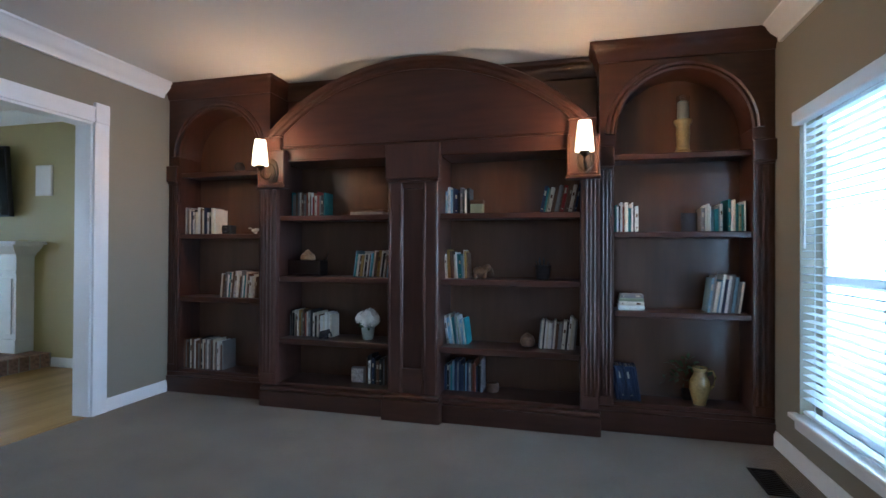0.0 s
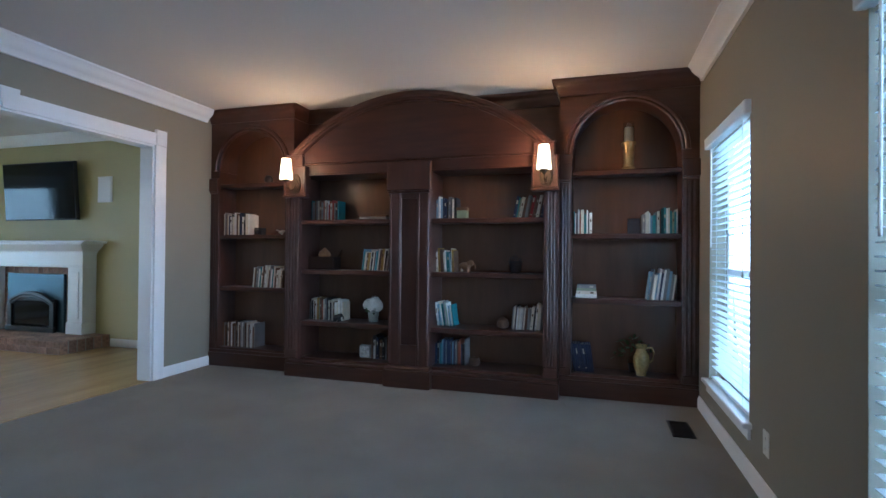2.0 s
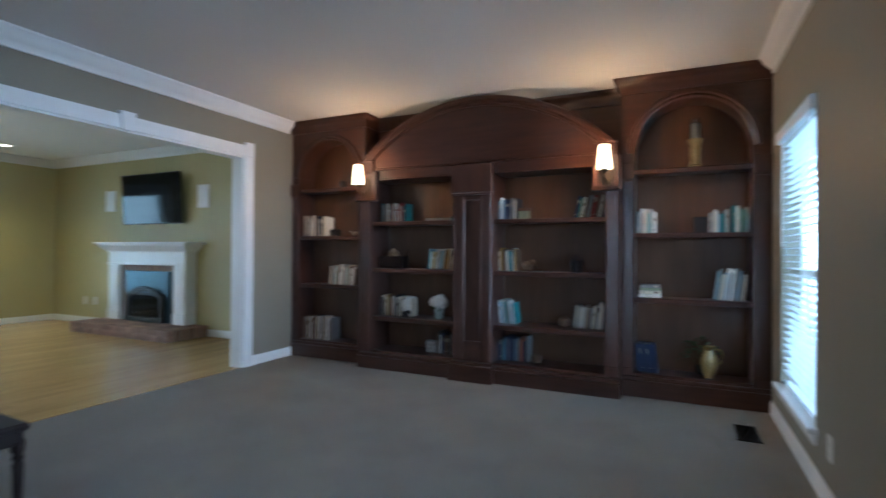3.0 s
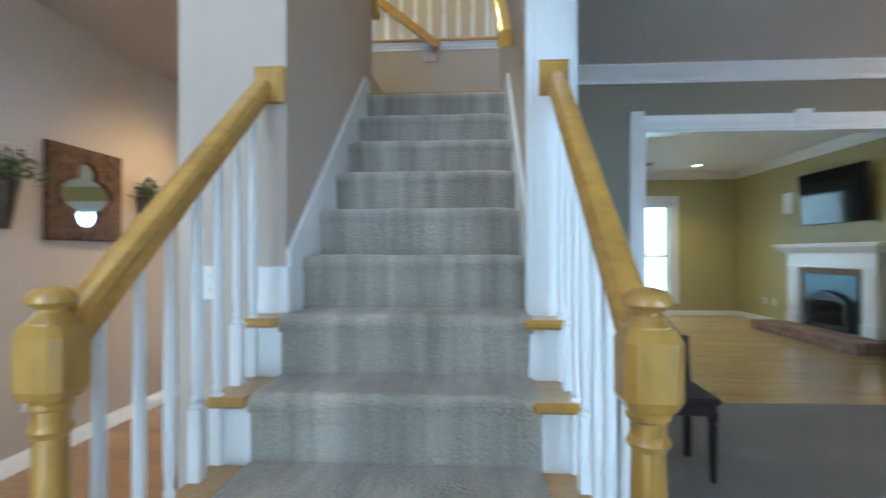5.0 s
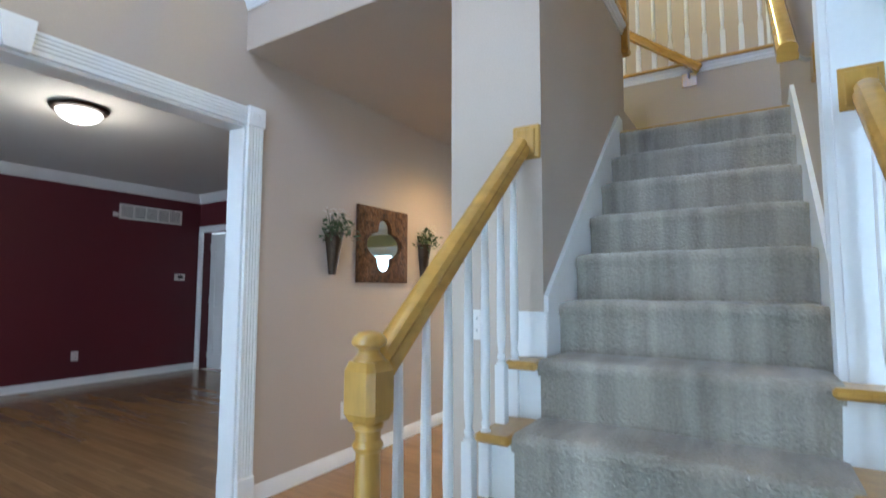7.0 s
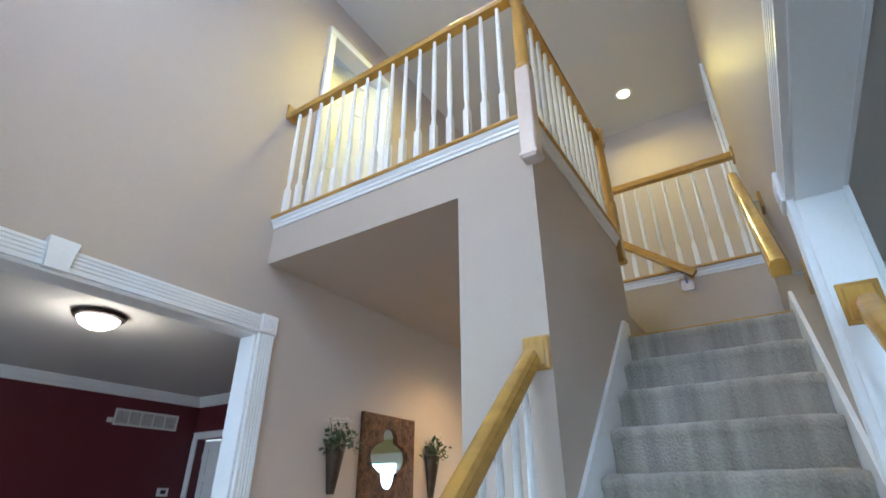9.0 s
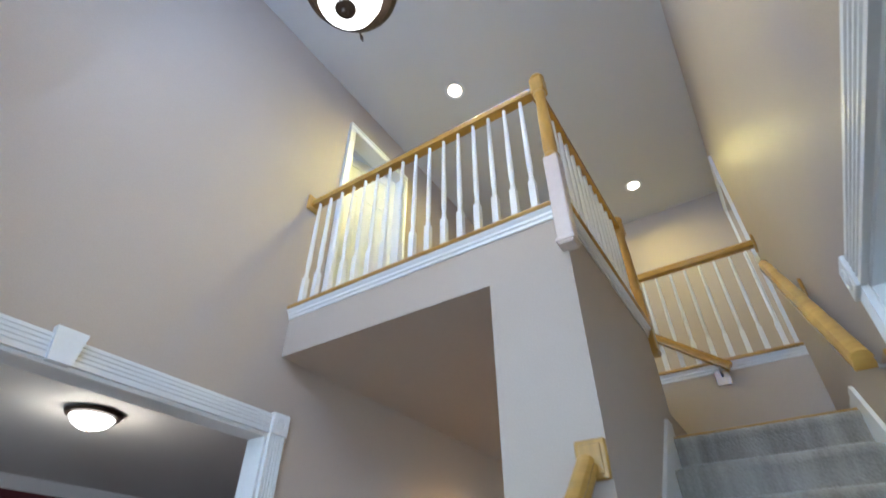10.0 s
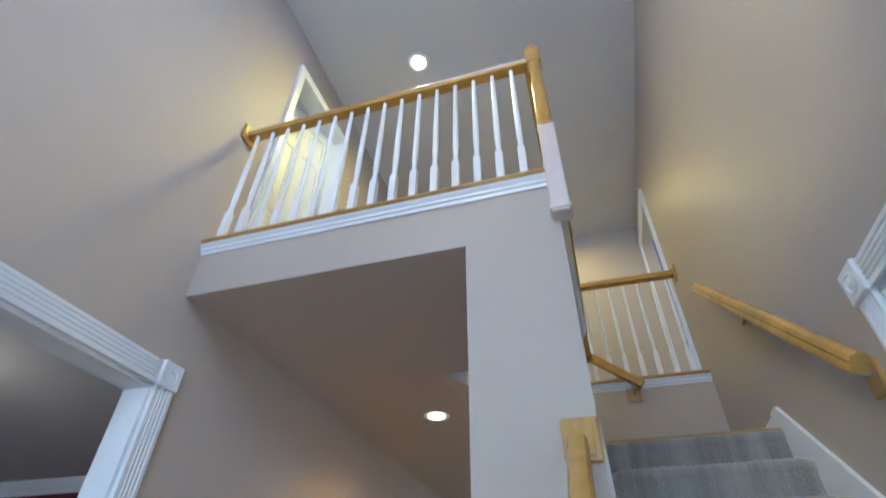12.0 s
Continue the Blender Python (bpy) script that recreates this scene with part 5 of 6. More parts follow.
for bx, bz, br in ((-1.165, 0.680, 0.05), (-1.105, 0.700, 0.055), (-1.075, 0.668, 0.045), (-1.135, 0.665, 0.05)):
    for _ in range(110):
        d = Vector((random.gauss(0, 1), random.gauss(0, 1), random.gauss(0, 1))).normalized()
        p = Vector((bx, 3.855, bz)) + d * br
        a = d.orthogonal().normalized()
        b2 = d.cross(a)
        s, q = random.uniform(0.010, 0.018), d * random.uniform(-0.006, 0.012)
        bloom.add([p + a * s + q, p + b2 * s + d * 0.004, p - a * s - q, p - b2 * s + d * 0.004], [(0, 1, 2, 3)])
    bloom.lathe([(0.002, -br * 0.75), (br * 0.58, -br * 0.4), (br * 0.76, 0), (br * 0.58, br * 0.45), (0.002, br * 0.75)], bx, 3.855, bz, 10)
link("bloom", bloom, PETAL, hyd)
link("leaves", leaf_cluster(Mesh(), -1.12, 3.86, 0.61, 0.06, 24, 0.05, 0.5), LEAF, hyd)
trough = thing("wooden_trough", (-1.68, 3.89, 1.006), "dark wooden trough with a tan gourd in it", "planter")
link("box", Mesh().box(-1.83, 3.83, 1.007, -1.525, 3.96, 1.020).box(-1.83, 3.83, 1.020, -1.815, 3.96, 1.130, 0.003).box(-1.54, 3.83, 1.020, -1.525, 3.96, 1.130, 0.003).box(-1.815, 3.83, 1.020, -1.54, 3.843, 1.130, 0.003).box(-1.815, 3.947, 1.020, -1.54, 3.96, 1.130, 0.003), ESPRESSO, trough)
link("handle", Mesh().tube([(-1.532, 3.89, 1.12), (-1.50, 3.89, 1.15), (-1.485, 3.89, 1.20)], 0.006, 6).tube([(-1.82, 3.89, 1.12), (-1.85, 3.89, 1.15), (-1.86, 3.89, 1.19)], 0.006, 6), BRONZE, trough)
turned("gourd", [(0.010, 0), (0.040, 0.010), (0.062, 0.045), (0.055, 0.075), (0.030, 0.095), (0.014, 0.115), (0.004, 0.12)], -1.665, 3.885, 1.098, GOURD, "tan dried gourd resting in the trough", "gourd")


def elephant(name, x, y, z, s, mt, label):
    """A small carved animal bookend: body, head, trunk, ears and legs in one piece."""
    me = Mesh()
    ball = [(0.02, -1.0), (0.55, -0.85), (0.9, -0.45), (1.0, 0), (0.9, 0.45), (0.55, 0.85), (0.02, 1.0)]
    me.lathe([(r * 0.5, h * 0.45) for r, h in ball], 0, 0, 0.62, 14, sx=1.3)
    me.lathe([(r * 0.3, h * 0.32) for r, h in ball], 0.66, 0, 0.95, 12)
    me.tube([(0.88, 0, 0.95), (1.05, 0, 0.8), (1.08, 0, 0.5), (1.16, 0, 0.35)], 0.09, 8)
    for lx in (-0.38, 0.38):
        for ly in (-0.25, 0.25):
            me.lathe([(0.17, 0), (0.15, 0.1), (0.15, 0.5)], lx, ly, 0, 10)
    for ly in (-0.3, 0.3):
        me.lathe([(r * 0.26, h * 0.04) for r, h in ball], 0.52, ly, 0.98, 12, turn=Matrix.Rotation(radians(80), 4, "X"))
    me.v = [(p[0] * s, p[1] * s, p[2] * s) for p in me.v]
    ob = link(name, me, mt, smooth=60)
    ob.location = (x, y, z)
    return tagged(ob, label, "figurine")


elephant("elephant_bookend", -1.465, 3.785, 0.516, 0.060, DARKPOT, "small dark metal elephant bookend beside the books")
elephant("elephant_figurine", -0.235, 3.88, 1.006, 0.085, RESIN, "brown resin elephant figurine on the shelf")
turned("seed_pod", [(0.012, 0), (0.045, 0.010), (0.055, 0.040), (0.045, 0.075), (0.012, 0.10), (0.002, 0.105)], 0.115, 3.88, 0.516, RESIN, "brown woven ball ornament on the shelf", "ornament")
bucket = thing("tin_bucket", (0.222, 3.88, 1.006), "small dark tin bucket holding dried sprigs", "bucket")
link("pail", Mesh().lathe([(0.042, 1.007), (0.044, 1.012), (0.058, 1.105), (0.060, 1.110), (0.055, 1.110), (0.042, 1.02)], 0.222, 3.88, 0, 20), DARKPOT, bucket)
sprig = Mesh()
for i in range(9):
    a = i * 0.7
    sprig.tube([(0.222 + 0.02 * math.cos(a), 3.88 + 0.02 * math.sin(a), 1.05), (0.222 + 0.05 * math.cos(a), 3.88 + 0.05 * math.sin(a), 1.13 + 0.012 * (i % 4))], 0.0035, 5)
link("sprigs", sprig, DARKPOT, bucket)
keep = thing("keepsake_box", (-0.258, 3.88, 1.481), "small patterned olive keepsake box on the shelf", "box")
link("box", Mesh().box(-0.305, 3.84, 1.482, -0.212, 3.91, 1.56, 0.003), COVER_MATS["sage"], keep)
link("lid", Mesh().box(-0.309, 3.836, 1.561, -0.208, 3.914, 1.59, 0.004), COVER_MATS["brown"], keep, "brown lid")
flat = thing("flat_box", (-1.13, 3.9, 1.481), "low grey wooden box lying on the shelf", "box")
link("box", Mesh().box(-1.275, 3.85, 1.482, -0.995, 3.95, 1.515, 0.003), COVER_MATS["grey"], flat)
link("lid", Mesh().box(-1.278, 3.847, 1.516, -0.992, 3.953, 1.535, 0.004), COVER_MATS["brown"], flat)
cube = thing("picture_block", (-1.205, 3.87, 0.171), "small pale square picture block on the lowest shelf", "picture frame")
link("block", Mesh().box(-1.262, 3.85, 0.172, -1.150, 3.905, 0.290, 0.008), COVER_MATS["grey"], cube)
PRINTED = material("speckled_grey_print", (0.46, 0.44, 0.42), 0.6, vary=0.4, scale=45, fine=120)
link("picture", Mesh().box(-1.254, 3.8465, 0.180, -1.158, 3.8498, 0.282), PRINTED, cube, "speckled grey print")
turned("glass_ball", [(0.012, 0), (0.028, 0.004), (0.045, 0.035), (0.045, 0.055), (0.028, 0.085), (0.003, 0.092)], -2.33, 3.90, 1.871, DARKPOT, "dark glossy ball ornament on the top shelf", "ornament")
bird = Mesh().lathe([(0.003, -0.04), (0.014, -0.025), (0.018, 0.0), (0.010, 0.028), (0.003, 0.045)], 0, 0, 0.03, 10, turn=Matrix.Rotation(radians(80), 4, "Y")).tube([(-0.03, 0, 0.035), (-0.05, 0, 0.05), (-0.07, 0, 0.045)], 0.004, 6).lathe([(0.012, 0), (0.012, 0.02), (0.004, 0.03)], 0, 0, 0, 10)
b = link("bird_figurine", bird, PETAL)
b.location = (-2.13, 3.85, 1.346)
tagged(b, "small white bird figurine on the shelf", "figurine")
b = link("dark_camera_ornament", Mesh().box(-0.045, -0.04, 0.001, 0.045, 0.04, 0.075, 0.006).lathe([(0.02, 0), (0.02, 0.03), (0.014, 0.035)], 0, -0.04, 0.04, 14, turn=Matrix.Rotation(radians(90), 4, "X")), DARKPOT)
b.location = (-2.42, 3.89, 1.346)
tagged(b, "small dark camera ornament beside the books", "ornament")
b = link("picture_stand", Mesh().box(-0.05, -0.006, 0.001, 0.05, 0.006, 0.13, 0.003).box(-0.04, -0.009, 0.012, 0.04, -0.006, 0.118), DARKPOT)
b.location = (1.195, 3.92, 1.346)
tagged(b, "small dark picture frame standing on the shelf", "picture frame")
b = link("dark_basket", Mesh().lathe([(0.03, 0.001), (0.045, 0.006), (0.05, 0.04), (0.044, 0.07), (0.038, 0.07), (0.03, 0.01)], 0, 0, 0, 18), RESIN)
b.location = (-0.140, 3.88, 0.171)
tagged(b, "small brown woven basket on the lowest shelf", "basket")


# ---------------------------------------------------------------- office and foyer fittings
def vent_grille(name, x0, y0, x1, y1, z, label):
    g2 = thing(name, ((x0 + x1) / 2, (y0 + y1) / 2, z), label, "vent")
    fr = Mesh()
    for a, b2, c2, d in ((x0, y0, x1, y0 + 0.016), (x0, y1 - 0.016, x1, y1), (x0, y0 + 0.016, x0 + 0.016, y1 - 0.016), (x1 - 0.016, y0 + 0.016, x1, y1 - 0.016)):
        fr.box(a, b2, z, c2, d, z + 0.008, 0.002)
    link("frame", fr, BLACK, g2)
    link("backing", Mesh().box(x0 + 0.016, y0 + 0.016, z + 0.0005, x1 - 0.016, y1 - 0.016, z + 0.002), BLACK, g2)
    n2 = 12
    for i in range(n2):
        yy = y0 + 0.02 + (y1 - y0 - 0.04) * (i + 0.5) / n2
        link("slat", Mesh().box(x0 + 0.016, yy - 0.003, z + 0.002, x1 - 0.016, yy + 0.003, z + 0.006), BLACK, g2)
    return g2


vent_grille("floor_register", 1.372, 3.03, 1.512, 3.35, 0.001, "black metal floor register in the carpet")


def wall_plate(name, axis, at, sign, a, z, w, h, label, kind2, slots=True):
    d = 0.007
    me = Mesh()

    def box(me2, a0, a1, z0, z1, d0, d1, cc=0.002):
        lo, hi = at + sign * d0, at + sign * d1
        return me2.box(a0, lo, z0, a1, hi, z1, cc) if axis == "x" else me2.box(lo, a0, z0, hi, a1, z1, cc)
    p2 = thing(name, (a, at, z - h / 2) if axis == "x" else (at, a, z - h / 2), label, kind2)
    link("cover_plate", box(me, a - w / 2, a + w / 2, z - h / 2, z + h / 2, 0.0005, d), PLASTIC, p2)
    if slots:
        for s in (-0.024, 0.024):
            link("socket", box(Mesh(), a - 0.016, a + 0.016, z + s - 0.014, z + s + 0.014, d - 0.001, d + 0.002), PLASTIC, p2)
            link("slot", box(Mesh(), a - 0.008, a - 0.005, z + s - 0.005, z + s + 0.006, d + 0.001, d + 0.0025, 0).add([], []), BLACK, p2)
    return p2


wall_plate("outlet", "y", OFF_E, -1, 2.222, 0.285, 0.075, 0.118, "white wall outlet below the taupe paint line", "outlet")
wall_plate("outlet", "x", SOUTH, 1, -1.513, 0.365, 0.075, 0.118, "white wall outlet in the hall", "outlet")
wall_plate("light_switch", "y", FRONT, 1, -1.576, 1.06, 0.075, 0.118, "white light switch on the stair wall", "switch")
wall_plate("outlet", "x", -7.85, 1, -1.77, 0.36, 0.08, 0.12, "white wall outlet on the maroon wall", "outlet")
wall_plate("outlet", "x", FAM_N, -1, -7.62, 0.36, 0.08, 0.12, "white wall outlet on the olive wall", "outlet")
wall_plate("outlet", "x", FAM_N, -1, -7.36, 0.36, 0.08, 0.12, "white wall outlet on the olive wall", "outlet")

# mirror with a carved frame, its glass in a quatrefoil
mx0, mx1, mz0, mz1 = -2.205, -1.605, 1.245, 1.818
mcx, mcz = (mx0 + mx1) / 2, (mz0 + mz1) / 2
frame_wood = material("carved_brown_frame", (0.125, 0.060, 0.026), 0.6, spec=0.2, vary=0.45, scale=22, fine=70, bump=0.9, bump_scale=45)
mir = thing("wall_mirror", (mcx, SOUTH, mz0), "square carved brown wall mirror with a lobed glass", "mirror")


def lobe(a):
    """Reach of the glass from its middle: a wide oval with a round lobe above and below, as a share of the half width."""
    ca, sa = math.cos(a), math.sin(a)
    reach = 1 / math.sqrt((ca / 0.66) ** 2 + (sa / 0.36) ** 2)
    for mid, r in ((0.42, 0.25), (-0.40, 0.29)):
        d = sa * mid
        in2 = r * r - (mid * mid - d * d)
        if in2 > 0 and d > 0:
            reach = max(reach, d + math.sqrt(in2))
    return reach


n, fy0, fy1 = 96, SOUTH + 0.002, SOUTH + 0.032
v, f = [], []
hw, hh = (mx1 - mx0) / 2, (mz1 - mz0) / 2
for i in range(n):
    a = 2 * math.pi * i / n
    ca, sa = math.cos(a), math.sin(a)
    s = 1 / max(abs(ca), abs(sa))
    q = lobe(a)
    v += [(mcx + hw * ca * s, fy0, mcz + hh * sa * s), (mcx + hw * ca * s, fy1 - 0.006, mcz + hh * sa * s), (mcx + hw * ca * s * 0.955, fy1, mcz + hh * sa * s * 0.955), (mcx + hw * ca * q * 1.06, fy1, mcz + hh * sa * q * 1.06), (mcx + hw * ca * q, fy0 + 0.012, mcz + hh * sa * q)]
for i in range(n):
    a, b2 = i * 5, ((i + 1) % n) * 5
    f += [(a + j, b2 + j, b2 + j + 1, a + j + 1) for j in range(4)]
link("carved_frame", Mesh().add(v, f), frame_wood, mir, smooth=30)
link("mirror_glass", Mesh().box(mcx - hw * 0.7, fy0, mcz - hh * 0.85, mcx + hw * 0.7, fy0 + 0.010, mcz + hh * 0.85), MIRROR, mir)


def wall_cone(x, z0, z1, white, label):
    t2 = thing("wall_planter", (x, SOUTH, z0), label, "wall planter", "cone planters beside the mirror")
    v2, f2 = [], []
    for z, w2, d2 in ((z0, 0.028, 0.03), (z1, 0.072, 0.085)):
        for k in range(9):
            a = math.pi * k / 8
            v2.append((x + w2 * math.cos(a), SOUTH + 0.003 + d2 * math.sin(a), z))
    f2 = [(k, k + 1, 10 + k, 9 + k) for k in range(8)] + [(0, 9, 17, 8), tuple(range(9))[::-1]]
    link("cone", Mesh().add(v2, f2), BRONZE, t2)
    link("rim", Mesh().tube([(x + 0.074 * math.cos(math.pi * k / 8), SOUTH + 0.004 + 0.087 * math.sin(math.pi * k / 8), z1) for k in range(9)], 0.004, 6), BRONZE, t2)
    gr = leaf_cluster(Mesh(), x, SOUTH + 0.05, z1 - 0.02, 0.13, 130, 0.045, 1.15)
    gr.v = [(p[0], max(p[1], SOUTH + 0.004), p[2]) for p in gr.v]
    for _ in range(40):
        a, q = random.uniform(0, math.pi), random.uniform(0.02, 0.12)
        tip = (x + q * math.cos(a), SOUTH + 0.01 + q * 0.8 * math.sin(a), z1 + random.uniform(0.03, 0.17))
        gr.tube([(x + 0.3 * q * math.cos(a), SOUTH + 0.03, z1 - 0.03), tip], 0.0015, 4)
    link("greenery", gr, LEAF, t2)
    if white:
        fl = Mesh()
        for _ in range(26):
            a, q = random.uniform(0, math.pi), random.uniform(0.02, 0.12)
            px, py, pz = x + q * math.cos(a), SOUTH + 0.015 + q * 0.8 * math.sin(a), z1 + random.uniform(0.10, 0.17)
            for k in range(5):
                b3 = k * 1.257
                fl.add([(px, py, pz), (px + 0.011 * math.cos(b3), py + 0.011 * math.sin(b3), pz + 0.004), (px + 0.012 * math.cos(b3 + 0.9), py + 0.012 * math.sin(b3 + 0.9), pz + 0.002)], [(0, 1, 2)])
        link("blossoms", fl, PETAL, t2, "small white blossoms")
    return t2


wall_cone(-1.365, 1.295, 1.575, True, "dark bronze wall cone with greenery and white blossoms")
wall_cone(-2.455, 1.275, 1.575, True, "dark bronze wall cone with faded greenery")


def downlight(x, y, z):
    d2 = thing("recessed_downlight", (x, y, z), "white recessed ceiling downlight, lit", "ceiling light", "recessed downlights")
    link("trim_ring", Mesh().lathe([(0.062, -0.001), (0.092, -0.006), (0.094, -0.001), (0.094, 0.0)], x, y, z, 28), TRIM, d2)
    l2 = link("lens", Mesh().lathe([(0.064, -0.003), (0.05, -0.006), (0.002, -0.007)], x, y, z, 24), CANLIT, d2, "glowing lamp face")
    l2.visible_shadow = False


for x, y, z in ((-1.31, -2.26, TOP), (-3.48, -1.23, TOP), (-2.46, -2.40, 2.575), (-7.70, 3.15, 2.66), (-6.2, 1.2, 2.66)):
    downlight(x, y, z)

# pendant of the foyer
px, py, pz = 0.42, -1.765, 3.405
pen = thing("foyer_pendant", (px, py, TOP), "bronze rimmed pendant with a lit white glass bowl", "ceiling light")
sh = link("bowl", Mesh().lathe([(0.03, pz + 0.02), (0.085, pz + 0.035), (0.128, pz + 0.085), (0.148, pz + 0.16), (0.150, pz + 0.24), (0.146, pz + 0.24), (0.144, pz + 0.16), (0.12, pz + 0.09), (0.03, pz + 0.03)], px, py, 0, 36), BOWLLIT, pen, "glowing white glass bowl")
sh.visible_shadow = False
link("rim", Mesh().lathe([(0.150, pz + 0.205), (0.190, pz + 0.195), (0.212, pz + 0.21), (0.216, pz + 0.235), (0.196, pz + 0.255), (0.186, pz + 0.262), (0.150, pz + 0.268)], px, py, 0, 40), BRONZE, pen)
link("finial", Mesh().lathe([(0.002, pz - 0.012), (0.012, pz - 0.006), (0.016, pz + 0.006), (0.040, pz + 0.014), (0.047, pz + 0.024), (0.030, pz + 0.036)], px, py, 0, 24), BRONZE, pen)
for k in range(4):
    a = 0.5 + k * math.pi / 2
    ux, uy = math.cos(a), math.sin(a)
    pts = [(px + ux * r2, py + uy * r2, pz + h2) for r2, h2 in ((0.205, 0.215), (0.235, 0.195), (0.248, 0.210), (0.240, 0.232), (0.252, 0.240), (0.262, 0.222))]
    link("scroll_hook", Mesh().tube(pts, 0.0045, 6), BRONZE, pen)
for k in range(3):
    a = k * 2.094
    link("suspension_rod", Mesh().tube([(px + 0.18 * math.cos(a), py + 0.18 * math.sin(a), pz + 0.25), (px, py, pz + 0.75)], 0.005, 6), BRONZE, pen)
link("stem", Mesh().tube([(px, py, pz + 0.74), (px, py, TOP - 0.03)], 0.008, 8), BRONZE, pen)
link("canopy", Mesh().lathe([(0.02, TOP - 0.04), (0.06, TOP - 0.02), (0.065, TOP)], px, py, 0, 24), BRONZE, pen)

# dining room fittings
dx, dy = -0.60, -5.08
dl = thing("flush_ceiling_lamp", (dx, dy, CEIL), "flush ceiling lamp with a dark rim and lit glass bowl", "ceiling light")
link("pan", Mesh().lathe([(0.10, CEIL - 0.05), (0.185, CEIL - 0.040), (0.200, CEIL - 0.015), (0.17, CEIL - 0.001)], dx, dy, 0, 36), BRONZE, dl, "dark bronze rim")
sh = link("bowl", Mesh().lathe([(0.010, CEIL - 0.135), (0.07, CEIL - 0.125), (0.125, CEIL - 0.095), (0.155, CEIL - 0.050), (0.150, CEIL - 0.048), (0.06, CEIL - 0.115)], dx, dy, 0, 36), BOWLLIT, dl, "glowing glass bowl")
sh.visible_shadow = False
link("finial", Mesh().lathe([(0.002, CEIL - 0.155), (0.010, CEIL - 0.148), (0.008, CEIL - 0.134)], dx, dy, 0, 12), BRONZE, dl)
gv = thing("return_air_grille", (-2.61, -7.85, 2.15), "white return-air grille high on the maroon wall", "vent")
fr = Mesh()
for a0, a1, b0, b1 in ((-3.050, -2.190, 2.135, 2.16), (-3.050, -2.190, 2.315, 2.34), (-3.050, -3.025, 2.16, 2.315), (-2.215, -2.190, 2.16, 2.315)):
    fr.box(a0, -7.849, b0, a1, -7.832, b1, 0.003)
link("frame", fr, PLASTIC, gv)
link("backing", Mesh().box(-3.025, -7.849, 2.16, -2.215, -7.845, 2.315), COVER_MATS["grey"], gv)
for i in range(1, 5):
    xx = -3.025 + i * 0.162
    link("mullion", Mesh().box(xx - 0.008, -7.845, 2.16, xx + 0.008, -7.834, 2.315, 0.002), PLASTIC, gv)
for i in range(12):
    link("slat", Mesh().box(-3.025, -7.844, 2.164 + i * 0.0127, -2.215, -7.838, 2.169 + i * 0.0127), PLASTIC, gv)
wall_plate("door_chime", "x", -7.85, 1, -2.15, 2.19, 0.07, 0.06, "small white chime box beside the grille", "chime", slots=False)
th = wall_plate("thermostat", "x", -7.85, 1, -3.06, 1.365, 0.16, 0.10, "white wall thermostat with a dark display", "thermostat", slots=False)
link("display", Mesh().box(-3.10, -7.844, 1.345, -3.03, -7.840, 1.392), BLACK, th)

# dark chair standing in the office
ch = thing("chair", (0, 0, 0), "dark espresso wooden chair with turned front legs on the carpet", "chair")
link("seat", Mesh().box(-0.21, -0.21, 0.425, 0.21, 0.21, 0.462, 0.012), ESPRESSO, ch)
link("apron", Mesh().box(-0.19, -0.19, 0.362, 0.19, 0.19, 0.426, 0.004), ESPRESSO, ch)
for xx in (-0.175, 0.175):
    link("front_leg", Mesh().lathe([(0.013, 0), (0.017, 0.02), (0.021, 0.20), (0.024, 0.27), (0.017, 0.285), (0.026, 0.30), (0.017, 0.315), (0.027, 0.335), (0.027, 0.38)], xx, 0.172, 0, 16), ESPRESSO, ch)
    link("back_leg", Mesh().prism([(-0.205, 0), (-0.17, 0), (-0.165, 0.44), (-0.200, 0.70), (-0.230, 0.70), (-0.200, 0.44)], "x", xx - 0.018, xx + 0.018), ESPRESSO, ch)
link("back_panel", Mesh().prism([(-0.185, 0.48), (-0.170, 0.48), (-0.205, 0.69), (-0.220, 0.69)], "x", -0.16, 0.16), ESPRESSO, ch)
link("top_rail", Mesh().prism([(-0.228, 0.665), (-0.198, 0.665), (-0.205, 0.735), (-0.235, 0.735)], "x", -0.195, 0.195), ESPRESSO, ch)
ch.matrix_basis = pose(-1.715, 0.395, 0, 0, 0, -92) @ Matrix.Diagonal((0.95, 0.95, 0.93, 1))

# dark desk along the wall under the stairs
DX0, DX1, DY0, DY1 = -2.78, -1.58, -0.30, 0.135
dk = thing("desk", ((DX0 + DX1) / 2, (DY0 + DY1) / 2, 0), "dark espresso wooden desk against the taupe wall beside the stairs", "desk")
link("desktop", Mesh().box(DX0 - 0.03, DY0, 0.722, DX1 + 0.03, DY1 + 0.02, 0.750, 0.006), ESPRESSO, dk)
for a, b2 in ((DX0, DX0 + 0.025), (DX1 - 0.025, DX1)):
    link("end_panel", Mesh().box(a, DY0 + 0.01, 0.001, b2, DY1, 0.7215, 0.003), ESPRESSO, dk)
link("back_panel", Mesh().box(DX0 + 0.026, DY0 + 0.012, 0.20, DX1 - 0.026, DY0 + 0.030, 0.7215), ESPRESSO, dk)
dr = link("drawer", Mesh().box(DX0 + 0.03, DY1 - 0.022, 0.605, DX1 - 0.03, DY1 - 0.002, 0.718, 0.003), ESPRESSO, dk)
for xx in (DX0 + 0.30, DX1 - 0.30):
    link("knob", Mesh().lathe([(0.006, 0), (0.007, 0.010), (0.014, 0.018), (0.012, 0.026), (0.002, 0.028)], xx, DY1 - 0.002, 0.66, 14, turn=Matrix.Rotation(radians(-90), 4, "X")), STEEL, dr)
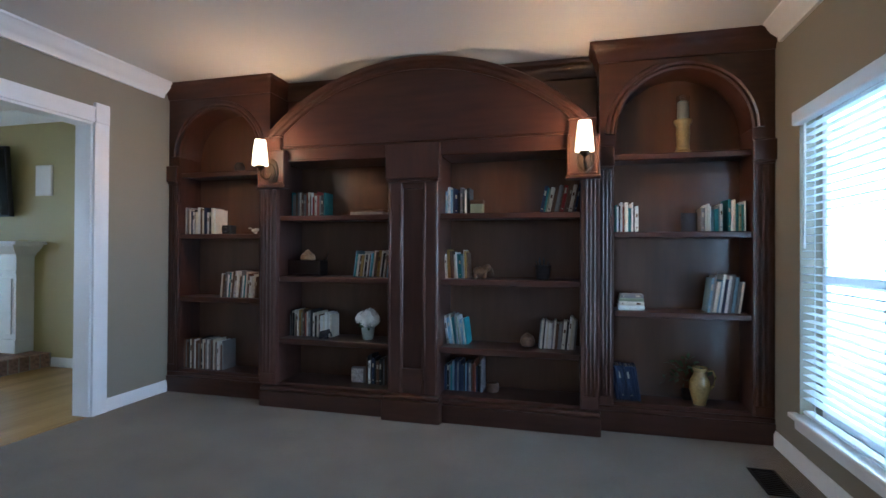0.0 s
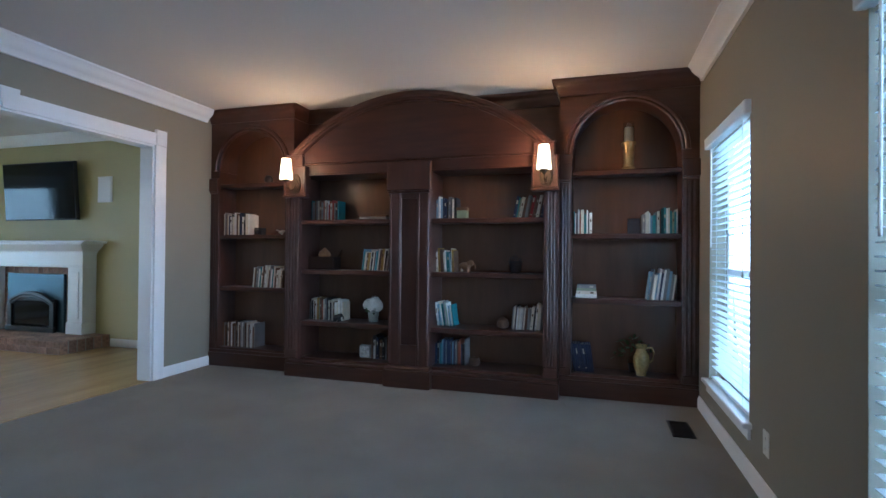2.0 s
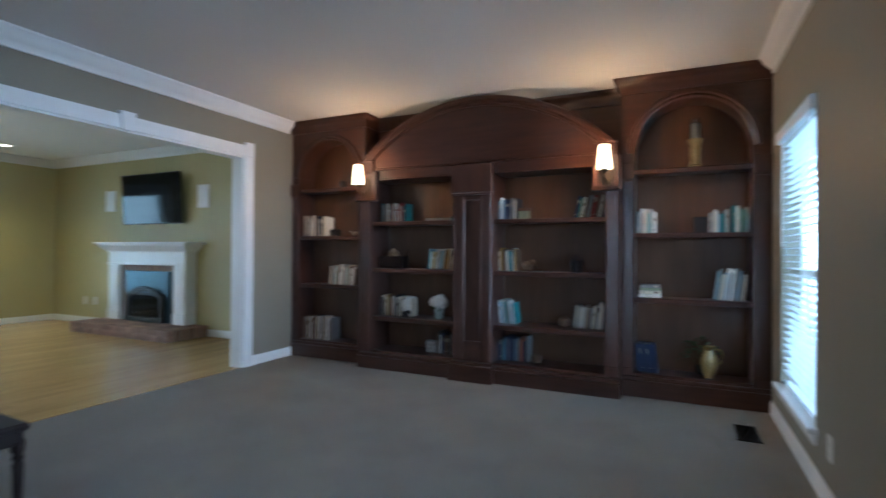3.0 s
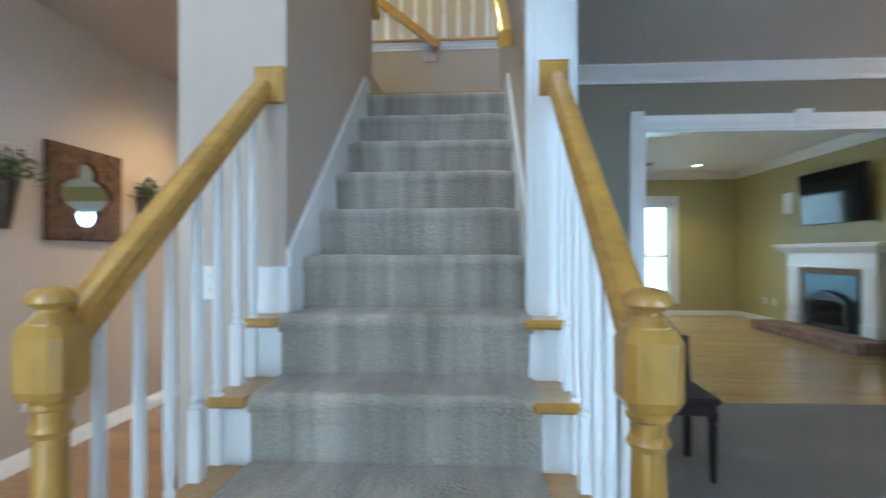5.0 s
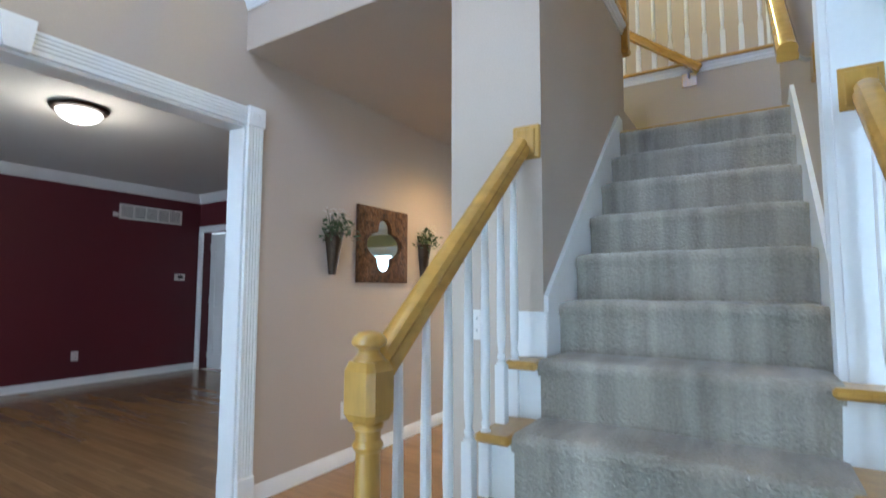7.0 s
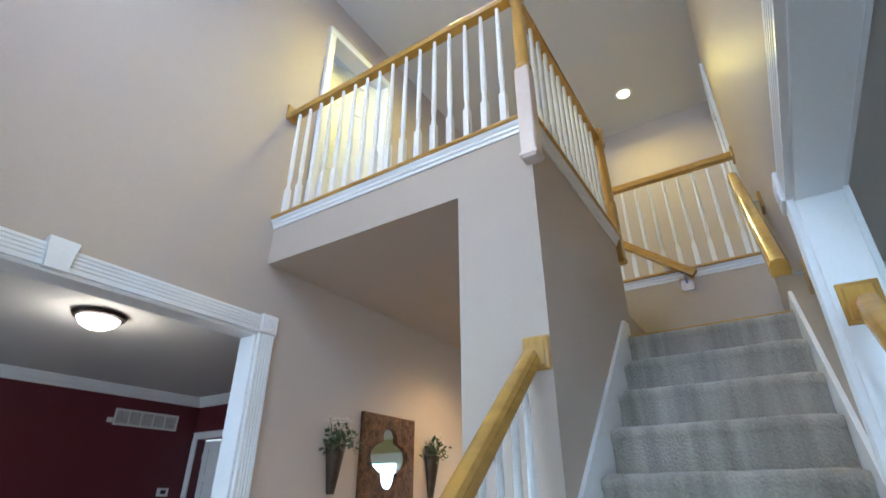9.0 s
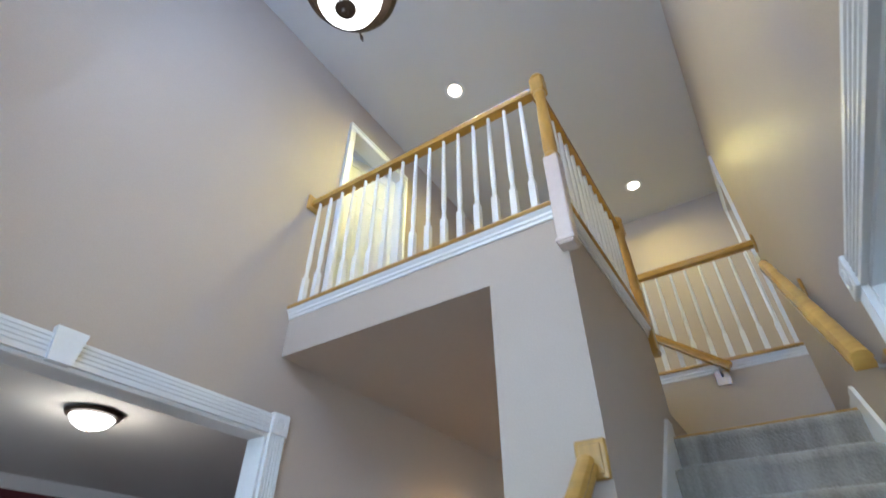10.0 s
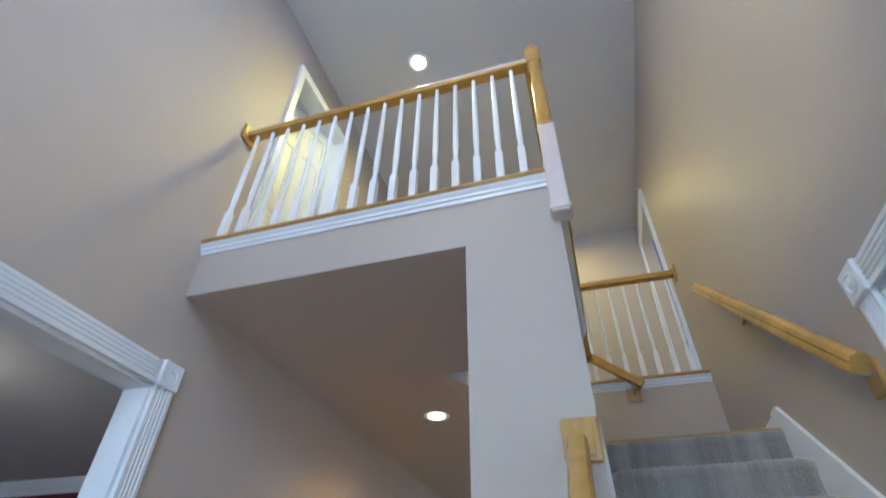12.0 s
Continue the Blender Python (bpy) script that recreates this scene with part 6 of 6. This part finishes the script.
bx = thing("desk_box", (-1.90, 0.05, 0.751), "small dark lidded box standing on the desk", "box")
link("body", Mesh().box(-1.96, 0.00, 0.751, -1.84, 0.10, 0.90, 0.006), DARKPOT, bx)
link("lid", Mesh().box(-1.964, -0.004, 0.9005, -1.836, 0.104, 0.945, 0.008), DARKPOT, bx)

# ---------------------------------------------------------------- family room
fp = thing("fireplace_mantel", (-5.88, FAM_N, 0), "white painted fireplace mantel round a brick surround", "fireplace")
FX0, FX1, FY = -6.72, -5.04, 4.03
for a, b2 in ((FX0, FX0 + 0.24), (FX1 - 0.24, FX1)):
    link("pilaster", Mesh().box(a, FY, 0.15, b2, FAM_N - 0.001, 0.96, 0.004).box(a - 0.012, FY - 0.014, 0.15, b2 + 0.012, FAM_N - 0.01, 0.29, 0.004).box(a + 0.05, FY - 0.012, 0.34, b2 - 0.05, FY, 0.91, 0.005), TRIM, fp)
link("frieze", Mesh().box(FX0, FY, 0.961, FX1, FAM_N - 0.001, 1.15, 0.004).box(FX0 - 0.008, FY - 0.012, 0.96, FX1 + 0.008, FY, 0.99, 0.004), TRIM, fp)
mant = [(0, 0), (0.015, 0), (0.02, 0.02), (0.055, 0.045), (0.095, 0.085), (0.11, 0.10), (0.11, 0.115), (0, 0.115)]
rings = [[(FX0 - u, FY - u, 1.142 + w2), (FX1 + u, FY - u, 1.142 + w2), (FX1 + u, FAM_N - 0.001, 1.142 + w2), (FX0 - u, FAM_N - 0.001, 1.142 + w2)] for u, w2 in mant[1:-1]]
me = Mesh().add([p2 for r in rings for p2 in r], [(i * 4 + j, i * 4 + j + 1, i * 4 + 5 + j, i * 4 + 4 + j) for i in range(len(rings) - 1) for j in range(3)] + [(0, 3, 2, 1), tuple((len(rings) - 1) * 4 + j for j in range(4))])
link("mantel_moulding", me, TRIM, fp)
link("mantel_shelf", Mesh().box(FX0 - 0.17, FY - 0.13, 1.258, FX1 + 0.17, FAM_N - 0.001, 1.288, 0.006), TRIM, fp)
sur = Mesh().box(FX0 + 0.24, 4.10, 0.15, FX1 - 0.24, 4.17, 0.96)
link("surround_mortar", sur, MORTAR, fp)
brick_data = link("brick", Mesh().box(-0.098, -0.045, -0.028, 0.098, 0.045, 0.028, 0.004), BRICK)
bd = brick_data.data
bpy.data.objects.remove(brick_data)
for i in range(12):
    z = 0.185 + i * 0.066
    for xx in (FX0 + 0.24 + 0.055, FX1 - 0.24 - 0.055):
        piece("brick", bd, fp, pose(xx, 4.132, z) @ Matrix.Diagonal((0.5, 0.8, 1, 1)))
for i in range(14):
    piece("brick", bd, fp, pose(FX0 + 0.285 + i * 0.085, 4.132, 0.920, 0, 90, 0) @ Matrix.Diagonal((0.42, 0.8, 1.35, 1)))
ins = thing("fireplace_insert", (-5.88, 4.05, 0.15), "black arched gas fireplace insert with a steel panel", "fireplace insert")
PANEL = material("blued_steel_panel", (0.055, 0.095, 0.12), 0.42, 0.7, vary=0.06)
IX = -5.88
link("panel", Mesh().box(IX - 0.49, 4.062, 0.152, IX + 0.49, 4.095, 0.875, 0.004), PANEL, ins, "polished blued steel panel")
link("arch_face", arch_panel(IX - 0.39, IX + 0.39, 0.165, 0.56, IX, 0.50, 0.001, 4.034, 4.058).box(IX - 0.39, 4.034, 0.165, IX + 0.39, 4.058, 0.505), BLACK, ins)
link("arch_trim", arch_ring(IX, -0.02, 0.60, 0.675, 4.000, 4.034, math.radians(55), math.radians(125), 30), BLACK, ins)
for a, b2 in ((IX - 0.40, IX - 0.33), (IX + 0.33, IX + 0.40)):
    link("side_post", Mesh().box(a, 4.004, 0.155, b2, 4.034, 0.53, 0.004), BLACK, ins)
link("sill_bar", Mesh().box(IX - 0.42, 3.990, 0.153, IX + 0.42, 4.034, 0.215, 0.006), BLACK, ins)
link("fire_glass", Mesh().box(IX - 0.30, 4.024, 0.235, IX + 0.30, 4.033, 0.53, 0.003), SCREEN, ins)
hearth = thing("brick_hearth", (-5.84, 3.9, 0), "low brown brick hearth on the oak floor", "hearth")
HX0, HX1, HY = -6.88, -4.80, 3.60
link("hearth_core", Mesh().box(HX0 + 0.005, HY + 0.005, 0.001, HX1 - 0.005, FAM_N - 0.001, 0.143), MORTAR, hearth)
nb = 20
for i in range(nb):
    w2 = (HX1 - HX0) / nb
    piece("brick", bd, hearth, pose(HX0 + (i + 0.5) * w2, HY + 0.045, 0.112, 0, 0, 90) @ Matrix.Diagonal((0.47, w2 * 0.47 / 0.045, 1.2, 1)))
    piece("brick", bd, hearth, pose(HX0 + (i + 0.5) * w2, HY + 0.045, 0.040) @ Matrix.Diagonal((w2 * 0.47 / 0.098, 1, 1.3, 1)))
for j in range(5):
    for i in range(10):
        piece("brick", bd, hearth, pose(HX0 + 0.102 + i * 0.2055, HY + 0.145 + j * 0.1, 0.127) @ Matrix.Diagonal((1, 1, 0.7, 1)))
for j in range(6):
    piece("brick", bd, hearth, pose(HX1 - 0.04, HY + 0.05 + j * 0.1, 0.075, 0, 90, 0) @ Matrix.Diagonal((0.72, 1, 1.4, 1)))
tvt = thing("television", (-5.875, FAM_N, 1.56), "large black wall-mounted television tilted above the mantel", "television")
tilt = Matrix.Translation((-5.875, 4.10, 1.915)) @ Matrix.Rotation(radians(4), 4, "X")
link("case", Mesh().box(-0.625, -0.02, -0.365, 0.625, 0.03, 0.365, 0.006, turn=tilt), BLACK, tvt)
link("screen", Mesh().box(-0.610, -0.024, -0.348, 0.610, -0.0195, 0.352, 0.0, turn=tilt), SCREEN, tvt, "glossy dark screen")
link("wall_mount", Mesh().box(-6.08, 4.12, 1.80, -5.68, FAM_N - 0.001, 2.03, 0.005), BLACK, tvt)
for xx in (-6.975, -4.915):
    sp = thing("wall_speaker", (xx, FAM_N, 1.77), "white rectangular in-wall speaker grille", "speaker", "in-wall speakers")
    link("bezel", Mesh().box(xx - 0.115, FAM_N - 0.014, 1.77, xx + 0.115, FAM_N - 0.001, 2.09, 0.004), PLASTIC, sp)
    link("grille", Mesh().box(xx - 0.100, FAM_N - 0.019, 1.785, xx + 0.100, FAM_N - 0.014, 2.075, 0.002), TRIM, sp)
cv = thing("ceiling_vent", (-7.45, 2.25, 2.66), "white ceiling supply vent", "vent")
link("frame", Mesh().box(-7.60, 2.17, 2.645, -7.30, 2.33, 2.659, 0.003), PLASTIC, cv)
for i in range(5):
    link("slat", Mesh().box(-7.58, 2.19 + i * 0.026, 2.640, -7.32, 2.205 + i * 0.026, 2.645), COVER_MATS["grey"], cv)

# glowing sheets added in place of the bright outdoors beyond the windows
for name, x, y0, y1, z0 in (("backdrop_east", 9.0, -20, 70, -12), ("backdrop_west", -17.0, -14, 14, -0.5)):
    structure(name, Mesh().box(x, y0, z0, x + 0.1, y1, 9), OUTSIDE, "glowing backdrop in place of the outdoors beyond the windows", "backdrop")

# ---------------------------------------------------------------- oak strip floors
random.seed(5)
STRIP = 0.083


def strips(x0, y0, x1, y1):
    """Places of oak strips that run along y: x, y from, y to."""
    out, i = [], 0
    while x0 + i * STRIP < x1 - 0.01:
        xa = x0 + i * STRIP
        xb = min(xa + STRIP, x1)
        y = y0 - random.uniform(0, 0.8)
        while y < y1:
            e = y + random.uniform(0.55, 1.35)
            a, b2 = max(y, y0), min(e, y1)
            if b2 - a > 0.03:
                out.append((xa, xb, a, b2))
            y = e
        i += 1
    return out


near = strips(-2.96, SOUTH + 0.001, OFF_E, MID_S + 0.06)
near = [(a, b2, s, min(e, BOX_S) if a < FRONT else e) for a, b2, s, e in near if not (a < FRONT and s > BOX_S - 0.02)]
din = strips(-3.35, -7.85, 3.36, SOUTH + 0.001)
fam = strips(FAM_W, SOUTH + 0.001, -2.96, FAM_N)
floor_oak = tagged(new("floor_oak"), "honey oak strip floor with a satin finish", "floor", "", "structure")
unit = bpy.data.meshes.new("floor_strip")
ub = Mesh().box(-0.5, -0.5, -1, 0.5, 0.5, 0)
unit.from_pydata(ub.v, [], ub.f)
unit.materials.append(OAK_FLOOR)
singles = near + [s for s in din if s[3] > -4.9 and -2.2 < s[0] < 1.6]
for xa, xb, s, e in singles[:300]:
    piece("floor_strip", unit, floor_oak, Matrix.LocRotScale(((xa + xb) / 2, (s + e) / 2, -0.0005 + random.uniform(-0.0004, 0.0004)), None, (xb - xa - 0.0012, e - s - 0.0015, 0.019)))
rest = Mesh()
for xa, xb, s, e in singles[300:] + [s for s in din if not (s[3] > -4.9 and -2.2 < s[0] < 1.6)]:
    z = random.uniform(-0.0004, -0.0001)
    rest.box(xa + 0.0006, s + 0.0008, -0.019, xb - 0.0006, e - 0.0008, z)
pale = Mesh()
for xa, xb, s, e in fam:
    z = random.uniform(-0.0004, -0.0001)
    pale.box(xa + 0.0004, s + 0.0006, -0.019, xb - 0.0004, e - 0.0006, z)


def per_strip(mt):
    """The same finish, its tone drawn anew for every strip of one joined mesh."""
    m = mt.copy()
    m.name = mt.name + "_joined"
    nt = m.node_tree
    info = [q for q in nt.nodes if q.bl_idname == "ShaderNodeObjectInfo"][0]
    geo = nt.nodes.new("ShaderNodeNewGeometry")
    target = [l for l in nt.links if l.from_node == info][0].to_socket
    nt.links.new(geo.outputs["Random Per Island"], target)
    return m


# same oak as OAK_FLOOR; bright daylight on it is put into a paler colour
OAK_DAYLIT = material("pale_oak_strip_floor", (0.50, 0.325, 0.140), 0.26, vary=0.10, scale=6, fine=50, bump=0.02, stretch=(1, 0.08, 1), per_object=0.06, coat=0.25)
tagged(link("floor_strips", rest, per_strip(OAK_FLOOR), floor_oak), kind="stuff")
tagged(link("family_floor_strips", pale, per_strip(OAK_DAYLIT), floor_oak, "oak strips of the family room, paler to hold its daylight"), kind="stuff")
structure("floor_bed", Mesh().box(FAM_W, -7.85, -0.10, 3.36, FAM_N, -0.022), OAK_UNDER, "dark bed under the oak strips", "floor")
